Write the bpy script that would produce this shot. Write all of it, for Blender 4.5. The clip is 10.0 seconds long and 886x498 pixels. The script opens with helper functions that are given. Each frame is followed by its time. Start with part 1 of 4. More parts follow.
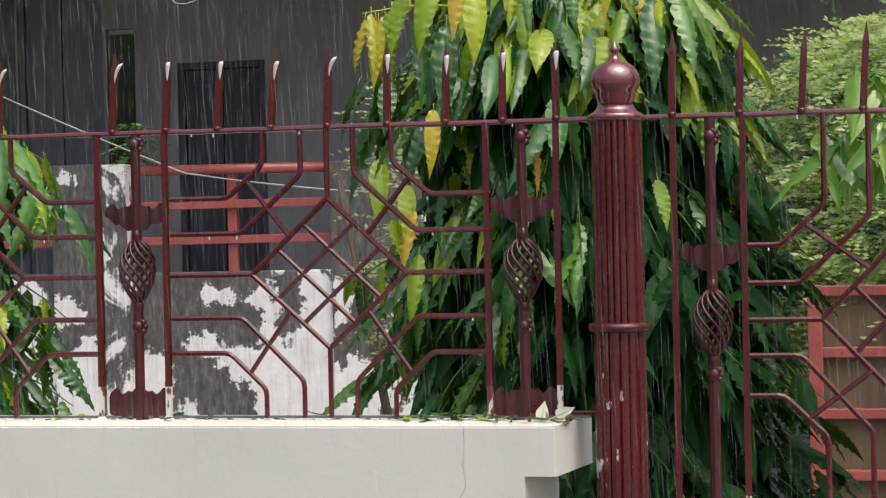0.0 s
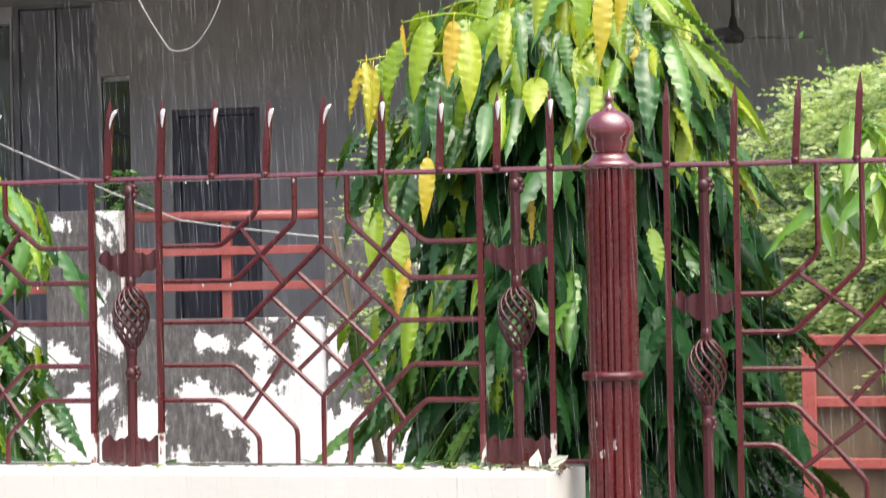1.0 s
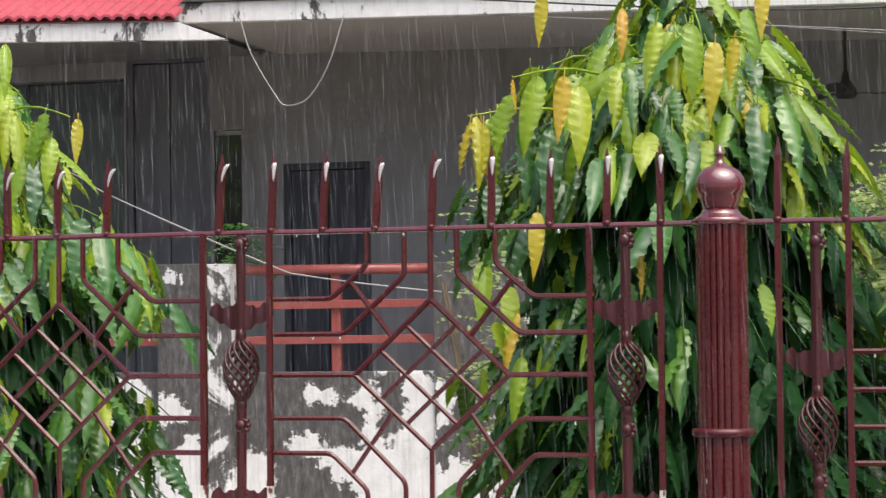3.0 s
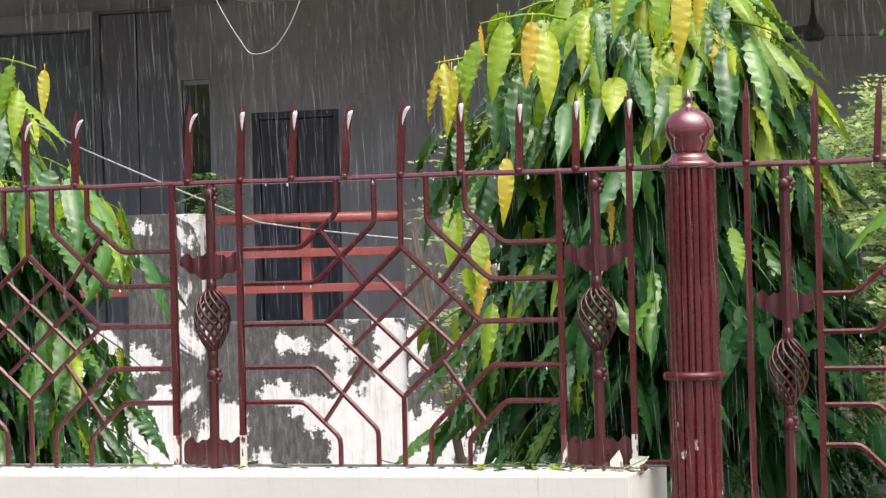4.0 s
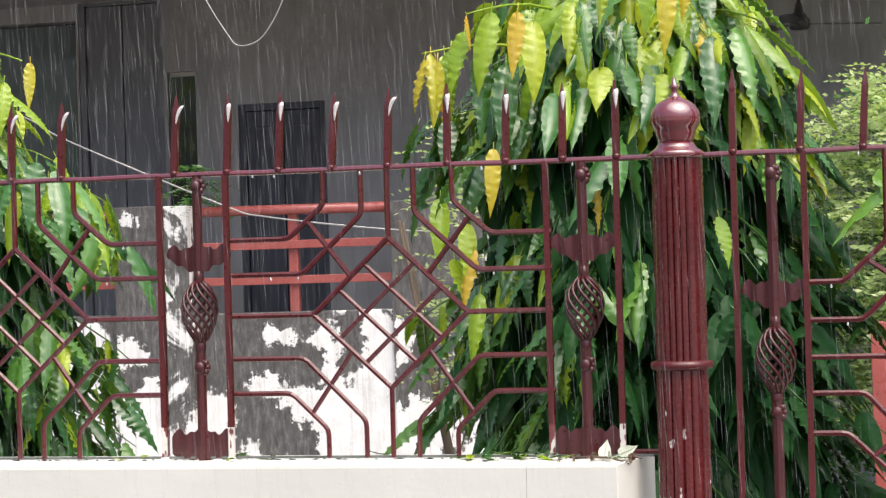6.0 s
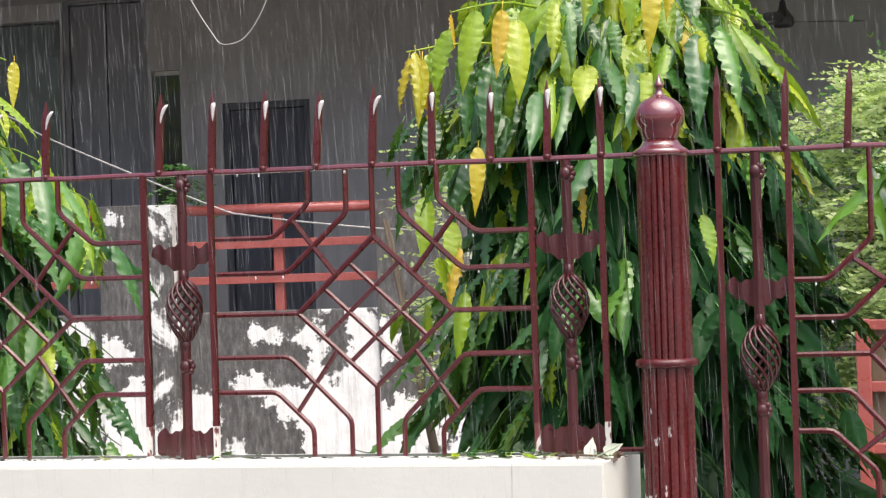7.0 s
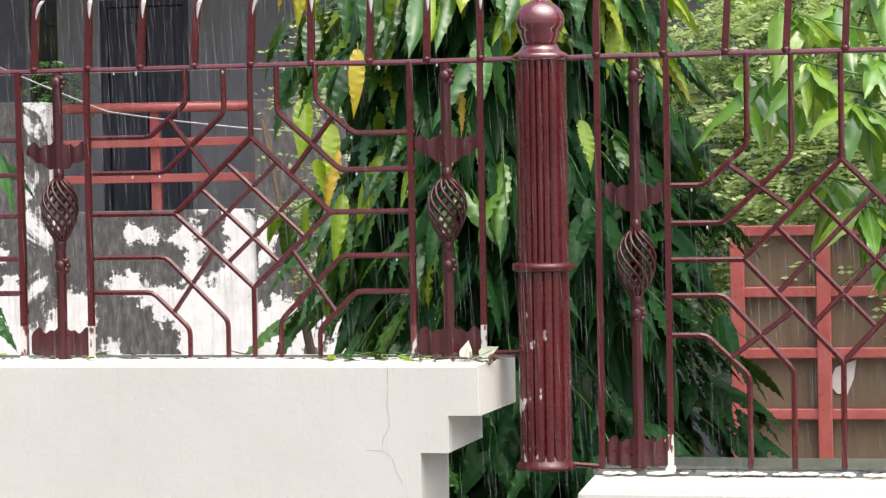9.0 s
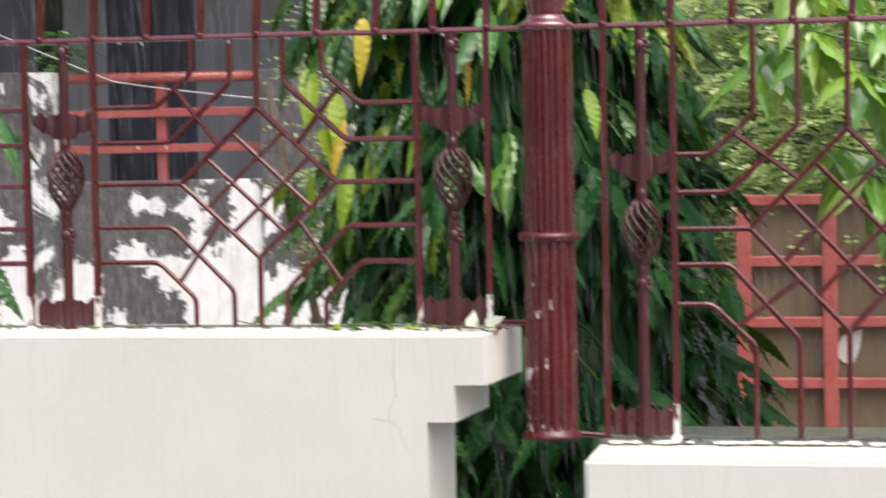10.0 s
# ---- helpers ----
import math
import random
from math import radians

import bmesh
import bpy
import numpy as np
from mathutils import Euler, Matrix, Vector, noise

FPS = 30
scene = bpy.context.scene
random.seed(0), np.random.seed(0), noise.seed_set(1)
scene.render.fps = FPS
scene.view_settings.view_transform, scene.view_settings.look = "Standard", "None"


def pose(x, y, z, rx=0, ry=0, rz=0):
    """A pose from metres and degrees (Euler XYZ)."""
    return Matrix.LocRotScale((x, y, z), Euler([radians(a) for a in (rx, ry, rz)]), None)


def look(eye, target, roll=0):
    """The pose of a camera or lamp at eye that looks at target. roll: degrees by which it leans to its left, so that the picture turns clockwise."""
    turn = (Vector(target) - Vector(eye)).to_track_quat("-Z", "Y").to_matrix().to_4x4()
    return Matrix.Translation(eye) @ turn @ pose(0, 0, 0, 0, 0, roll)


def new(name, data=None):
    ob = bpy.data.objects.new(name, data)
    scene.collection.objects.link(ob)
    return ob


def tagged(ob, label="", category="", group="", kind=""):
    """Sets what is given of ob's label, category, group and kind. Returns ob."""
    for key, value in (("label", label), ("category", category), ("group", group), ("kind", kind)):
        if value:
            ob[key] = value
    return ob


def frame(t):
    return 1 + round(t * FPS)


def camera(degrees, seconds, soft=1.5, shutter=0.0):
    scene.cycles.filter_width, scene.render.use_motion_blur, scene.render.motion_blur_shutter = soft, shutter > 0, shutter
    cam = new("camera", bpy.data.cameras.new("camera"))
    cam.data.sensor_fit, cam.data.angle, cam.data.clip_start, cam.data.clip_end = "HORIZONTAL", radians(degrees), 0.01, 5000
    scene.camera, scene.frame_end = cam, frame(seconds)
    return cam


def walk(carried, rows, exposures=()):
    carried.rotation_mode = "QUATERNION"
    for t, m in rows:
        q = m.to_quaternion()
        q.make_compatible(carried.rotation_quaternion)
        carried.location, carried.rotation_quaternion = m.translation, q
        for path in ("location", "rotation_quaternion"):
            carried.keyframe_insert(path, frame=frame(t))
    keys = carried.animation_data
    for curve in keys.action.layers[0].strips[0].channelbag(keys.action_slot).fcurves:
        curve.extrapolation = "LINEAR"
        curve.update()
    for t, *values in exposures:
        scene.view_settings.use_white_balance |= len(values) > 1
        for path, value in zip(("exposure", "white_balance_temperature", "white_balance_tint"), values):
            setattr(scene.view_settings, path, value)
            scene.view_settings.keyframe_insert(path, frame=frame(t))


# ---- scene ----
EYE = (0.0, 0.0, 1.55)
cam = camera(22.73, 10.0, soft=1.3, shutter=0.36)
ROWS = [
    (0.0, 89.550, 1.400, -0.011),
    (0.3, 89.567, 1.558, 0.025),
    (0.5, 89.703, 1.574, 0.137),
    (0.7, 90.000, 1.464, 0.185),
    (0.9, 90.315, 1.305, -0.135),
    (1.0, 90.790, 1.160, -0.169),
    (1.1, 91.156, 1.164, -0.226),
    (1.2, 91.452, 1.176, -0.302),
    (1.3, 91.692, 1.246, -0.286),
    (1.5, 92.125, 1.352, -0.298),
    (1.8, 91.735, 1.265, -0.322),
    (2.0, 91.588, 1.172, -0.219),
    (2.1, 91.865, 1.092, 0.313),
    (2.3, 92.165, 1.077, 0.630),
    (2.4, 92.179, 1.079, 1.259),
    (2.5, 92.392, 0.985, 1.510),
    (2.6, 92.436, 0.911, 2.166),
    (2.7, 92.510, 0.830, 2.851),
    (2.9, 92.275, 0.820, 2.869),
    (3.0, 92.252, 0.762, 2.666),
    (3.2, 91.840, 0.900, 2.347),
    (4.3, 90.728, 1.629, 1.970),
    (4.4, 90.693, 1.621, 2.201),
    (4.5, 90.755, 1.444, 1.675),
    (4.6, 90.816, 1.519, 1.303),
    (5.0, 90.625, 1.365, 1.699),
    (5.5, 90.584, 1.704, 1.462),
    (5.7, 90.583, 1.735, 1.499),
    (6.8, 90.725, 2.001, 1.671),
    (6.9, 90.567, 1.967, 1.266),
    (7.0, 90.558, 1.938, 1.185),
    (7.2, 90.480, 1.949, 0.928),
    (7.5, 90.392, 1.925, 0.598),
    (8.0, 90.359, 1.531, 0.334),
    (8.2, 90.140, 1.542, 0.214),
    (8.4, 89.591, 1.596, -0.389),
    (8.5, 89.076, 1.559, -0.559),
    (8.6, 88.679, 1.477, -1.436),
    (8.7, 88.381, 1.421, -1.755),
    (8.9, 87.981, 1.294, -2.169),
    (9.0, 87.936, 1.243, -1.982),
    (9.2, 87.958, 1.350, -2.017),
    (9.5, 88.068, 1.475, -1.485),
    (9.7, 88.073, 1.419, -1.328),
    (9.9, 87.543, 1.470, -1.266),
    (10.0, 87.150, 1.329, -1.830),
]
walk(cam, [(t, pose(*EYE, rx, ry, rz)) for t, rx, ry, rz in ROWS],
     [(0.0, 0.43), (0.3, 0.82), (0.5, 1.15), (1.0, 1.28), (1.5, 1.1), (2.0, 0.88), (2.5, 0.74), (3.0, 0.72), (4.5, 1.06), (5.5, 1.05), (7.5, 1.03), (8.2, 1.0), (9.0, 0.98), (10.0, 0.95)])

# ---- daylight of a rainy day ----
world = bpy.data.worlds.new("overcast")
scene.world = world
world.use_nodes = True
wn = world.node_tree
sky = wn.nodes.new("ShaderNodeTexSky")
sky.sky_type = "NISHITA"
sky.sun_disc = False
sky.sun_elevation, sky.sun_rotation = radians(66), radians(144)
sky.air_density, sky.dust_density, sky.ozone_density = 0.7, 7.0, 1.0
wn.links.new(sky.outputs[0], wn.nodes["Background"].inputs[0])
wn.nodes["Background"].inputs[1].default_value = 0.15
sun = new("sun", bpy.data.lights.new("sun", "SUN"))
sun.data.energy, sun.data.angle, sun.data.color = 1.0, radians(80), (0.945, 0.99, 0.965)
sun.matrix_world = look((1.3, -1.8, 5.0), (0, 0, 0))


# ---- materials ----
def mat(name, rough=0.5, metal=0.0, spec=0.5):
    m = bpy.data.materials.new(name)
    m.use_nodes = True
    b = m.node_tree.nodes["Principled BSDF"]
    b.inputs["Roughness"].default_value = rough
    b.inputs["Metallic"].default_value = metal
    b.inputs["Specular IOR Level"].default_value = spec
    return m, m.node_tree, b


def coords(nt, scale=(1, 1, 1), kind="Object"):
    tc = nt.nodes.new("ShaderNodeTexCoord")
    mp = nt.nodes.new("ShaderNodeMapping")
    mp.inputs["Scale"].default_value = scale
    nt.links.new(tc.outputs[kind], mp.inputs["Vector"])
    return mp.outputs[0]


def world_coords(nt, scale=(1, 1, 1)):
    g = nt.nodes.new("ShaderNodeNewGeometry")
    mp = nt.nodes.new("ShaderNodeMapping")
    mp.inputs["Scale"].default_value = scale
    nt.links.new(g.outputs["Position"], mp.inputs["Vector"])
    return mp.outputs[0]


def noise_tex(nt, vec, scale, detail=5.0, rough=0.6, dist=0.0):
    n = nt.nodes.new("ShaderNodeTexNoise")
    n.inputs["Scale"].default_value, n.inputs["Detail"].default_value = scale, detail
    n.inputs["Roughness"].default_value, n.inputs["Distortion"].default_value = rough, dist
    nt.links.new(vec, n.inputs["Vector"])
    return n.outputs["Fac"]


def ramp(nt, fac, stops):
    r = nt.nodes.new("ShaderNodeValToRGB")
    els = r.color_ramp.elements
    while len(els) < len(stops):
        els.new(0.5)
    for e, (p, c) in zip(els, stops):
        e.position, e.color = p, (*c, 1.0)
    nt.links.new(fac, r.inputs[0])
    return r.outputs[0]


def mix(nt, fac, a, b, mode="MIX"):
    n = nt.nodes.new("ShaderNodeMix")
    n.data_type, n.blend_type = "RGBA", mode
    for sock, v in ((n.inputs[0], fac), (n.inputs[6], a), (n.inputs[7], b)):
        if isinstance(v, (int, float)):
            sock.default_value = v
        elif isinstance(v, tuple):
            sock.default_value = (*v, 1.0)
        else:
            nt.links.new(v, sock)
    return n.outputs[2]


def math_node(nt, op, a, b):
    n = nt.nodes.new("ShaderNodeMath")
    n.operation = op
    for sock, v in zip(n.inputs, (a, b)):
        if isinstance(v, (int, float)):
            sock.default_value = v
        else:
            nt.links.new(v, sock)
    return n.outputs[0]


def bump(nt, bsdf, height, strength=0.3, dist=0.01):
    b = nt.nodes.new("ShaderNodeBump")
    b.inputs["Strength"].default_value, b.inputs["Distance"].default_value = strength, dist
    nt.links.new(height, b.inputs["Height"])
    nt.links.new(b.outputs[0], bsdf.inputs["Normal"])


def paint(name, dark, light, rough, chips=None, chip_cut=0.7, scale=40.0, under=(0.55, 0.5, 0.46), splash=None, wet=0.35):
    """Brushed oil paint on iron: two tones, uneven gloss, and flakes with the primer showing."""
    m, nt, b = mat(name, rough)
    v = world_coords(nt)
    tone = noise_tex(nt, v, 9.0, 6.0)
    col = ramp(nt, tone, [(0.3, dark), (0.7, light)])
    if chips:
        c = noise_tex(nt, world_coords(nt, (1, 1, 0.35)), scale, 3.0, 0.55)
        if splash:
            sep = nt.nodes.new("ShaderNodeSeparateXYZ")
            nt.links.new(v, sep.inputs[0])
            low = math_node(nt, "MULTIPLY", math_node(nt, "SUBTRACT", splash, sep.outputs[2]), 0.35)
            low = math_node(nt, "MINIMUM", math_node(nt, "MAXIMUM", low, -0.1), 0.035)
            patch = math_node(nt, "MULTIPLY", noise_tex(nt, world_coords(nt, (1, 1, 0.5)), 11.0, 2.0), 0.5)
            flank = math_node(nt, "MULTIPLY", math_node(nt, "SUBTRACT", 0.322, sep.outputs[0]), 3.0)
            low = math_node(nt, "ADD", low, math_node(nt, "MINIMUM", math_node(nt, "MAXIMUM", flank, -0.03), 0.06))
            c = math_node(nt, "ADD", math_node(nt, "ADD", c, low), math_node(nt, "SUBTRACT", patch, 0.25))
        mask = ramp(nt, c, [(chip_cut, (0, 0, 0)), (chip_cut + 0.02, (1, 1, 1))])
        col = mix(nt, mask, col, under)
    nt.links.new(col, b.inputs["Base Color"])
    r = noise_tex(nt, v, 60.0, 3.0)
    nt.links.new(ramp(nt, r, [(0.3, (rough * 0.65,) * 3), (0.75, (min(1, rough * 1.6),) * 3)]), b.inputs["Roughness"])
    bump(nt, b, noise_tex(nt, v, 110.0, 4.0), 0.35, 0.002)
    b.inputs["Coat Weight"].default_value, b.inputs["Coat Roughness"].default_value = wet, 0.06
    b.inputs["Coat IOR"].default_value = 1.8 if wet > 0.9 else 1.5
    return m


red_iron = paint("maroon_paint", (0.060, 0.0040, 0.0056), (0.090, 0.0066, 0.0085), 0.32, True, 0.80, 55.0, wet=0.15)
red_ball = paint("maroon_paint_streaming_wet", (0.105, 0.0075, 0.0105), (0.15, 0.012, 0.016), 0.16, True, 0.80, 55.0, wet=1.0)
red_worn = paint("maroon_paint_worn", (0.063, 0.0042, 0.0056), (0.096, 0.0075, 0.0086), 0.26, True, 0.71, 60.0, (0.55, 0.50, 0.47), 1.22)
red_cast = paint("maroon_cast_iron", (0.040, 0.0032, 0.0050), (0.060, 0.0050, 0.0072), 0.36, True, 0.78, 70.0, wet=0.2)
bare_iron = paint("bare_primer", (0.5, 0.48, 0.44), (0.66, 0.64, 0.6), 0.6, True, 0.50, 45.0, (0.13, 0.03, 0.03), None, 0.1)
coral = paint("coral_red_paint", (0.31, 0.066, 0.056), (0.40, 0.105, 0.092), 0.33, True, 0.78, 30.0, (0.5, 0.35, 0.3))


def plaster(name, base, tint, grime, grime_low=0.58, streak=True, rough=0.75):
    m, nt, b = mat(name, rough)
    v = world_coords(nt)
    col = ramp(nt, noise_tex(nt, v, 3.5, 7.0), [(0.3, tint), (0.7, base)])
    st = noise_tex(nt, world_coords(nt, (9, 9, 0.7)), 2.2, 6.0, 0.65)
    col = mix(nt, ramp(nt, st, [(grime_low, (0, 0, 0)), (grime_low + 0.22, (0.45,) * 3)]), col, grime)
    fine = noise_tex(nt, v, 90.0, 4.0)
    col = mix(nt, ramp(nt, fine, [(0.66, (0, 0, 0)), (0.74, (0.25,) * 3)]), col, grime)
    nt.links.new(col, b.inputs["Base Color"])
    bump(nt, b, noise_tex(nt, v, 38.0, 6.0, 0.7), 0.16, 0.004)
    return m


white_wall = plaster("cream_wall_paint", (0.695, 0.685, 0.625), (0.64, 0.63, 0.57), (0.50, 0.47, 0.40), 0.64)
wet_cement = plaster("wet_cement", (0.17, 0.178, 0.165), (0.08, 0.09, 0.082), (0.03, 0.035, 0.03), 0.42, rough=0.25)
house_wall = plaster("grey_house_plaster", (0.285, 0.280, 0.282), (0.235, 0.231, 0.234), (0.12, 0.118, 0.118), 0.48)
house_soffit = plaster("soffit_plaster", (0.60, 0.57, 0.54), (0.54, 0.51, 0.48), (0.3, 0.28, 0.26), 0.6)
# Dark base colour stands for the missing light inside the rooms.
dark_room = plaster("unlit_room_tone", (0.10, 0.10, 0.11), (0.07, 0.07, 0.08), (0.04, 0.04, 0.04), 0.5)


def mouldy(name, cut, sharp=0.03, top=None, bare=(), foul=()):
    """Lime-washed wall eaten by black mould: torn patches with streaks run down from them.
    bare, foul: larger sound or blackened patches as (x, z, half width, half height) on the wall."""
    m, nt, b = mat(name, 0.85)
    v = world_coords(nt)
    big = noise_tex(nt, world_coords(nt, (1, 1, 0.8)), 3.6, 12.0, 0.68, 0.6)
    run = noise_tex(nt, world_coords(nt, (16, 16, 1.6)), 1.6, 6.0, 0.7)
    f = math_node(nt, "ADD", math_node(nt, "MULTIPLY", big, 0.74), math_node(nt, "MULTIPLY", run, 0.26))
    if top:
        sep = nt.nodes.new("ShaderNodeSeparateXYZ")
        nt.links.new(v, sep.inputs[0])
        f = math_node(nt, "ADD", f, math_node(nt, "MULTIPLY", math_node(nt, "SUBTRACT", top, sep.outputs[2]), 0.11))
    if bare or foul:
        flat = coords(nt, (1, 0, 1))
        wob = nt.nodes.new("ShaderNodeTexNoise")
        wob.inputs["Scale"].default_value, wob.inputs["Detail"].default_value = 17.0, 9.0
        wob.inputs["Roughness"].default_value = 0.68
        nt.links.new(flat, wob.inputs["Vector"])
        shift = nt.nodes.new("ShaderNodeVectorMath")
        shift.operation = "MULTIPLY_ADD"
        shift.inputs[1].default_value, shift.inputs[2].default_value = (0.24, 0, 0.24), (-0.12, 0, -0.12)
        nt.links.new(wob.outputs["Color"], shift.inputs[0])
        torn = nt.nodes.new("ShaderNodeVectorMath")
        nt.links.new(flat, torn.inputs[0])
        nt.links.new(shift.outputs[0], torn.inputs[1])
        for patches, weight in ((bare, 0.30), (foul, -0.27)):
            for x, z, w, h in patches:
                q = nt.nodes.new("ShaderNodeVectorMath")
                q.operation = "MULTIPLY_ADD"
                q.inputs[1].default_value = (0.72 / w, 0, 0.72 / h)
                q.inputs[2].default_value = (-0.72 * (x + 1.0) / w, 0, -0.72 * z / h)
                nt.links.new(torn.outputs[0], q.inputs[0])
                far = nt.nodes.new("ShaderNodeVectorMath")
                far.operation = "LENGTH"
                nt.links.new(q.outputs[0], far.inputs[0])
                near = math_node(nt, "MAXIMUM", math_node(nt, "SUBTRACT", 1.0, far.outputs["Value"]), 0.0)
                f = math_node(nt, "ADD", f, math_node(nt, "MULTIPLY", math_node(nt, "MINIMUM", near, 0.6), weight))
    white = ramp(nt, noise_tex(nt, v, 14, 5), [(0.35, (0.80, 0.79, 0.765)), (0.65, (0.90, 0.895, 0.875))])
    white = mix(nt, ramp(nt, noise_tex(nt, world_coords(nt, (22, 22, 1.8)), 1.5, 8, 0.7), [(0.52, (0, 0, 0)), (0.72, (0.55,) * 3)]), white, (0.36, 0.345, 0.32))
    mould = ramp(nt, noise_tex(nt, world_coords(nt, (6, 6, 2)), 7, 8, 0.7), [(0.3, (0.045, 0.043, 0.042)), (0.55, (0.115, 0.11, 0.105)), (0.75, (0.25, 0.24, 0.23))])
    col = mix(nt, ramp(nt, f, [(cut, (0, 0, 0)), (cut + sharp, (1, 1, 1))]), mould, white)
    nt.links.new(col, b.inputs["Base Color"])
    bump(nt, b, f, 0.4, 0.02)
    return m


PIER_SOUND = [(-1.86, 1.84, 0.05, 0.05), (-1.87, 1.21, 0.09, 0.06), (-1.83, 0.86, 0.12, 0.14), (-1.76, 1.02, 0.06, 0.05), (-0.42, 0.80, 0.12, 0.14), (-0.48, 1.25, 0.04, 0.10)]
PIER_BLACK = [(-0.40, 1.45, 0.14, 0.25), (-0.38, 1.08, 0.10, 0.12)]
SOUND = [(-2.13, 1.32, 0.10, 0.045), (-2.10, 0.85, 0.14, 0.16), (-1.17, 1.28, 0.05, 0.05), (-1.075, 1.27, 0.055, 0.05), (-1.20, 1.05, 0.06, 0.045), (-0.89, 1.25, 0.08, 0.07), (-0.86, 1.13, 0.03, 0.08),
         (-0.63, 1.28, 0.08, 0.10), (-0.58, 1.14, 0.09, 0.16), (-0.68, 1.0, 0.15, 0.10), (-0.60, 0.86, 0.12, 0.18), (-0.92, 0.91, 0.13, 0.08),
         (-1.05, 0.975, 0.12, 0.035), (-0.84, 0.80, 0.10, 0.10), (-1.43, 0.90, 0.10, 0.11)]
BLACK = [(-1.30, 1.31, 0.12, 0.11), (-1.02, 1.37, 0.16, 0.05), (-0.755, 1.28, 0.05, 0.11), (-1.12, 1.15, 0.25, 0.06), (-0.98, 1.12, 0.09, 0.09),
         (-0.75, 1.09, 0.07, 0.08), (-1.15, 0.80, 0.11, 0.13), (-1.33, 0.84, 0.06, 0.17), (-1.0, 0.76, 0.07, 0.09), (-1.40, 1.16, 0.10, 0.16)]
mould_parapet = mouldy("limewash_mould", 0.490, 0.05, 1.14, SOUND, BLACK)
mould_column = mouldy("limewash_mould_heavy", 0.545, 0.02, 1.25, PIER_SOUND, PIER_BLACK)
mould_white = mouldy("limewash_light", 0.495, 0.03)
peeling = mouldy("peeling_white_fascia", 0.425, 0.02)


def leaf_mat(name, low, high, edge, thru=0.35, rough=0.3, sheen=0.5, wet=0.25):
    m, nt, b = mat(name, rough, 0.0, sheen)
    info = nt.nodes.new("ShaderNodeObjectInfo")
    geo = nt.nodes.new("ShaderNodeNewGeometry")
    pick = math_node(nt, "FRACT", math_node(nt, "ADD", info.outputs["Random"], geo.outputs["Random Per Island"]), 0.0)
    col = ramp(nt, pick, [(0.0, low), (0.6, high), (1.0, edge)])
    vein = noise_tex(nt, world_coords(nt), 60.0, 4.0)
    col = mix(nt, ramp(nt, vein, [(0.35, (0.28,) * 3), (0.7, (0, 0, 0))]), col, tuple(c * 0.5 for c in low))
    nt.links.new(col, b.inputs["Base Color"])
    b.inputs["Coat Weight"].default_value, b.inputs["Coat Roughness"].default_value = wet, 0.16
    bump(nt, b, noise_tex(nt, world_coords(nt), 120.0, 3.0), 0.2, 0.003)
    t = nt.nodes.new("ShaderNodeBsdfTranslucent")
    bright = mix(nt, 0.5, col, (0.30, 0.42, 0.03), "MIX")
    nt.links.new(bright, t.inputs["Color"])
    mx = nt.nodes.new("ShaderNodeMixShader")
    mx.inputs[0].default_value = thru
    out = nt.nodes["Material Output"]
    nt.links.new(b.outputs[0], mx.inputs[1])
    nt.links.new(t.outputs[0], mx.inputs[2])
    nt.links.new(mx.outputs[0], out.inputs[0])
    return m


# Deep green, darkened further to paint in the crown's own shade.
leaf_deep_shade = leaf_mat("deep_green_shade_leaf", (0.007, 0.032, 0.010), (0.013, 0.053, 0.014), (0.021, 0.074, 0.019), 0.10, 0.34, 0.07, 0.0)
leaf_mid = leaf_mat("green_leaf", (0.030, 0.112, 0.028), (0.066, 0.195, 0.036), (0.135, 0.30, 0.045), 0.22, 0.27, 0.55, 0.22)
leaf_lime = leaf_mat("lime_young_leaf", (0.20, 0.36, 0.02), (0.34, 0.50, 0.025), (0.48, 0.56, 0.03), 0.36, 0.32)
leaf_gold = leaf_mat("yellowing_leaf", (0.46, 0.45, 0.025), (0.64, 0.48, 0.03), (0.62, 0.33, 0.03), 0.32, 0.36)
leaf_bright = leaf_mat("bright_green_leaf", (0.09, 0.25, 0.032), (0.19, 0.40, 0.05), (0.38, 0.57, 0.08), 0.36, 0.18, 0.7, 0.85)
leaf_pale = leaf_mat("pale_leaflet", (0.30, 0.44, 0.13), (0.49, 0.62, 0.23), (0.66, 0.73, 0.35), 0.5, 0.35)
leaf_dry = leaf_mat("fallen_pale_leaf", (0.42, 0.46, 0.36), (0.52, 0.56, 0.46), (0.40, 0.30, 0.18), 0.1, 0.5)
leaf_brown = leaf_mat("dry_brown_leaf", (0.10, 0.055, 0.04), (0.17, 0.10, 0.075), (0.26, 0.18, 0.14), 0.1, 0.6)
bark = plaster("bark", (0.12, 0.085, 0.055), (0.07, 0.05, 0.035), (0.03, 0.03, 0.02), 0.5)
# Unseen ground, kept pale so that it bounces light under the canopy.
soil = plaster("pale_bounce_yard", (0.27, 0.25, 0.22), (0.20, 0.185, 0.16), (0.09, 0.09, 0.07), 0.5, rough=0.5)
bark_dirt = plaster("black_wet_dirt", (0.05, 0.045, 0.035), (0.03, 0.028, 0.022), (0.015, 0.015, 0.012), 0.5, rough=0.5)
asphalt = plaster("wet_asphalt", (0.06, 0.06, 0.06), (0.045, 0.045, 0.046), (0.03, 0.03, 0.03), 0.5, rough=0.4)
tile_red = plaster("red_roof_tile", (0.56, 0.085, 0.115), (0.42, 0.058, 0.08), (0.17, 0.06, 0.07), 0.45, rough=0.25)
board = plaster("brown_board", (0.165, 0.118, 0.070), (0.13, 0.092, 0.055), (0.075, 0.053, 0.034), 0.47, rough=0.6)
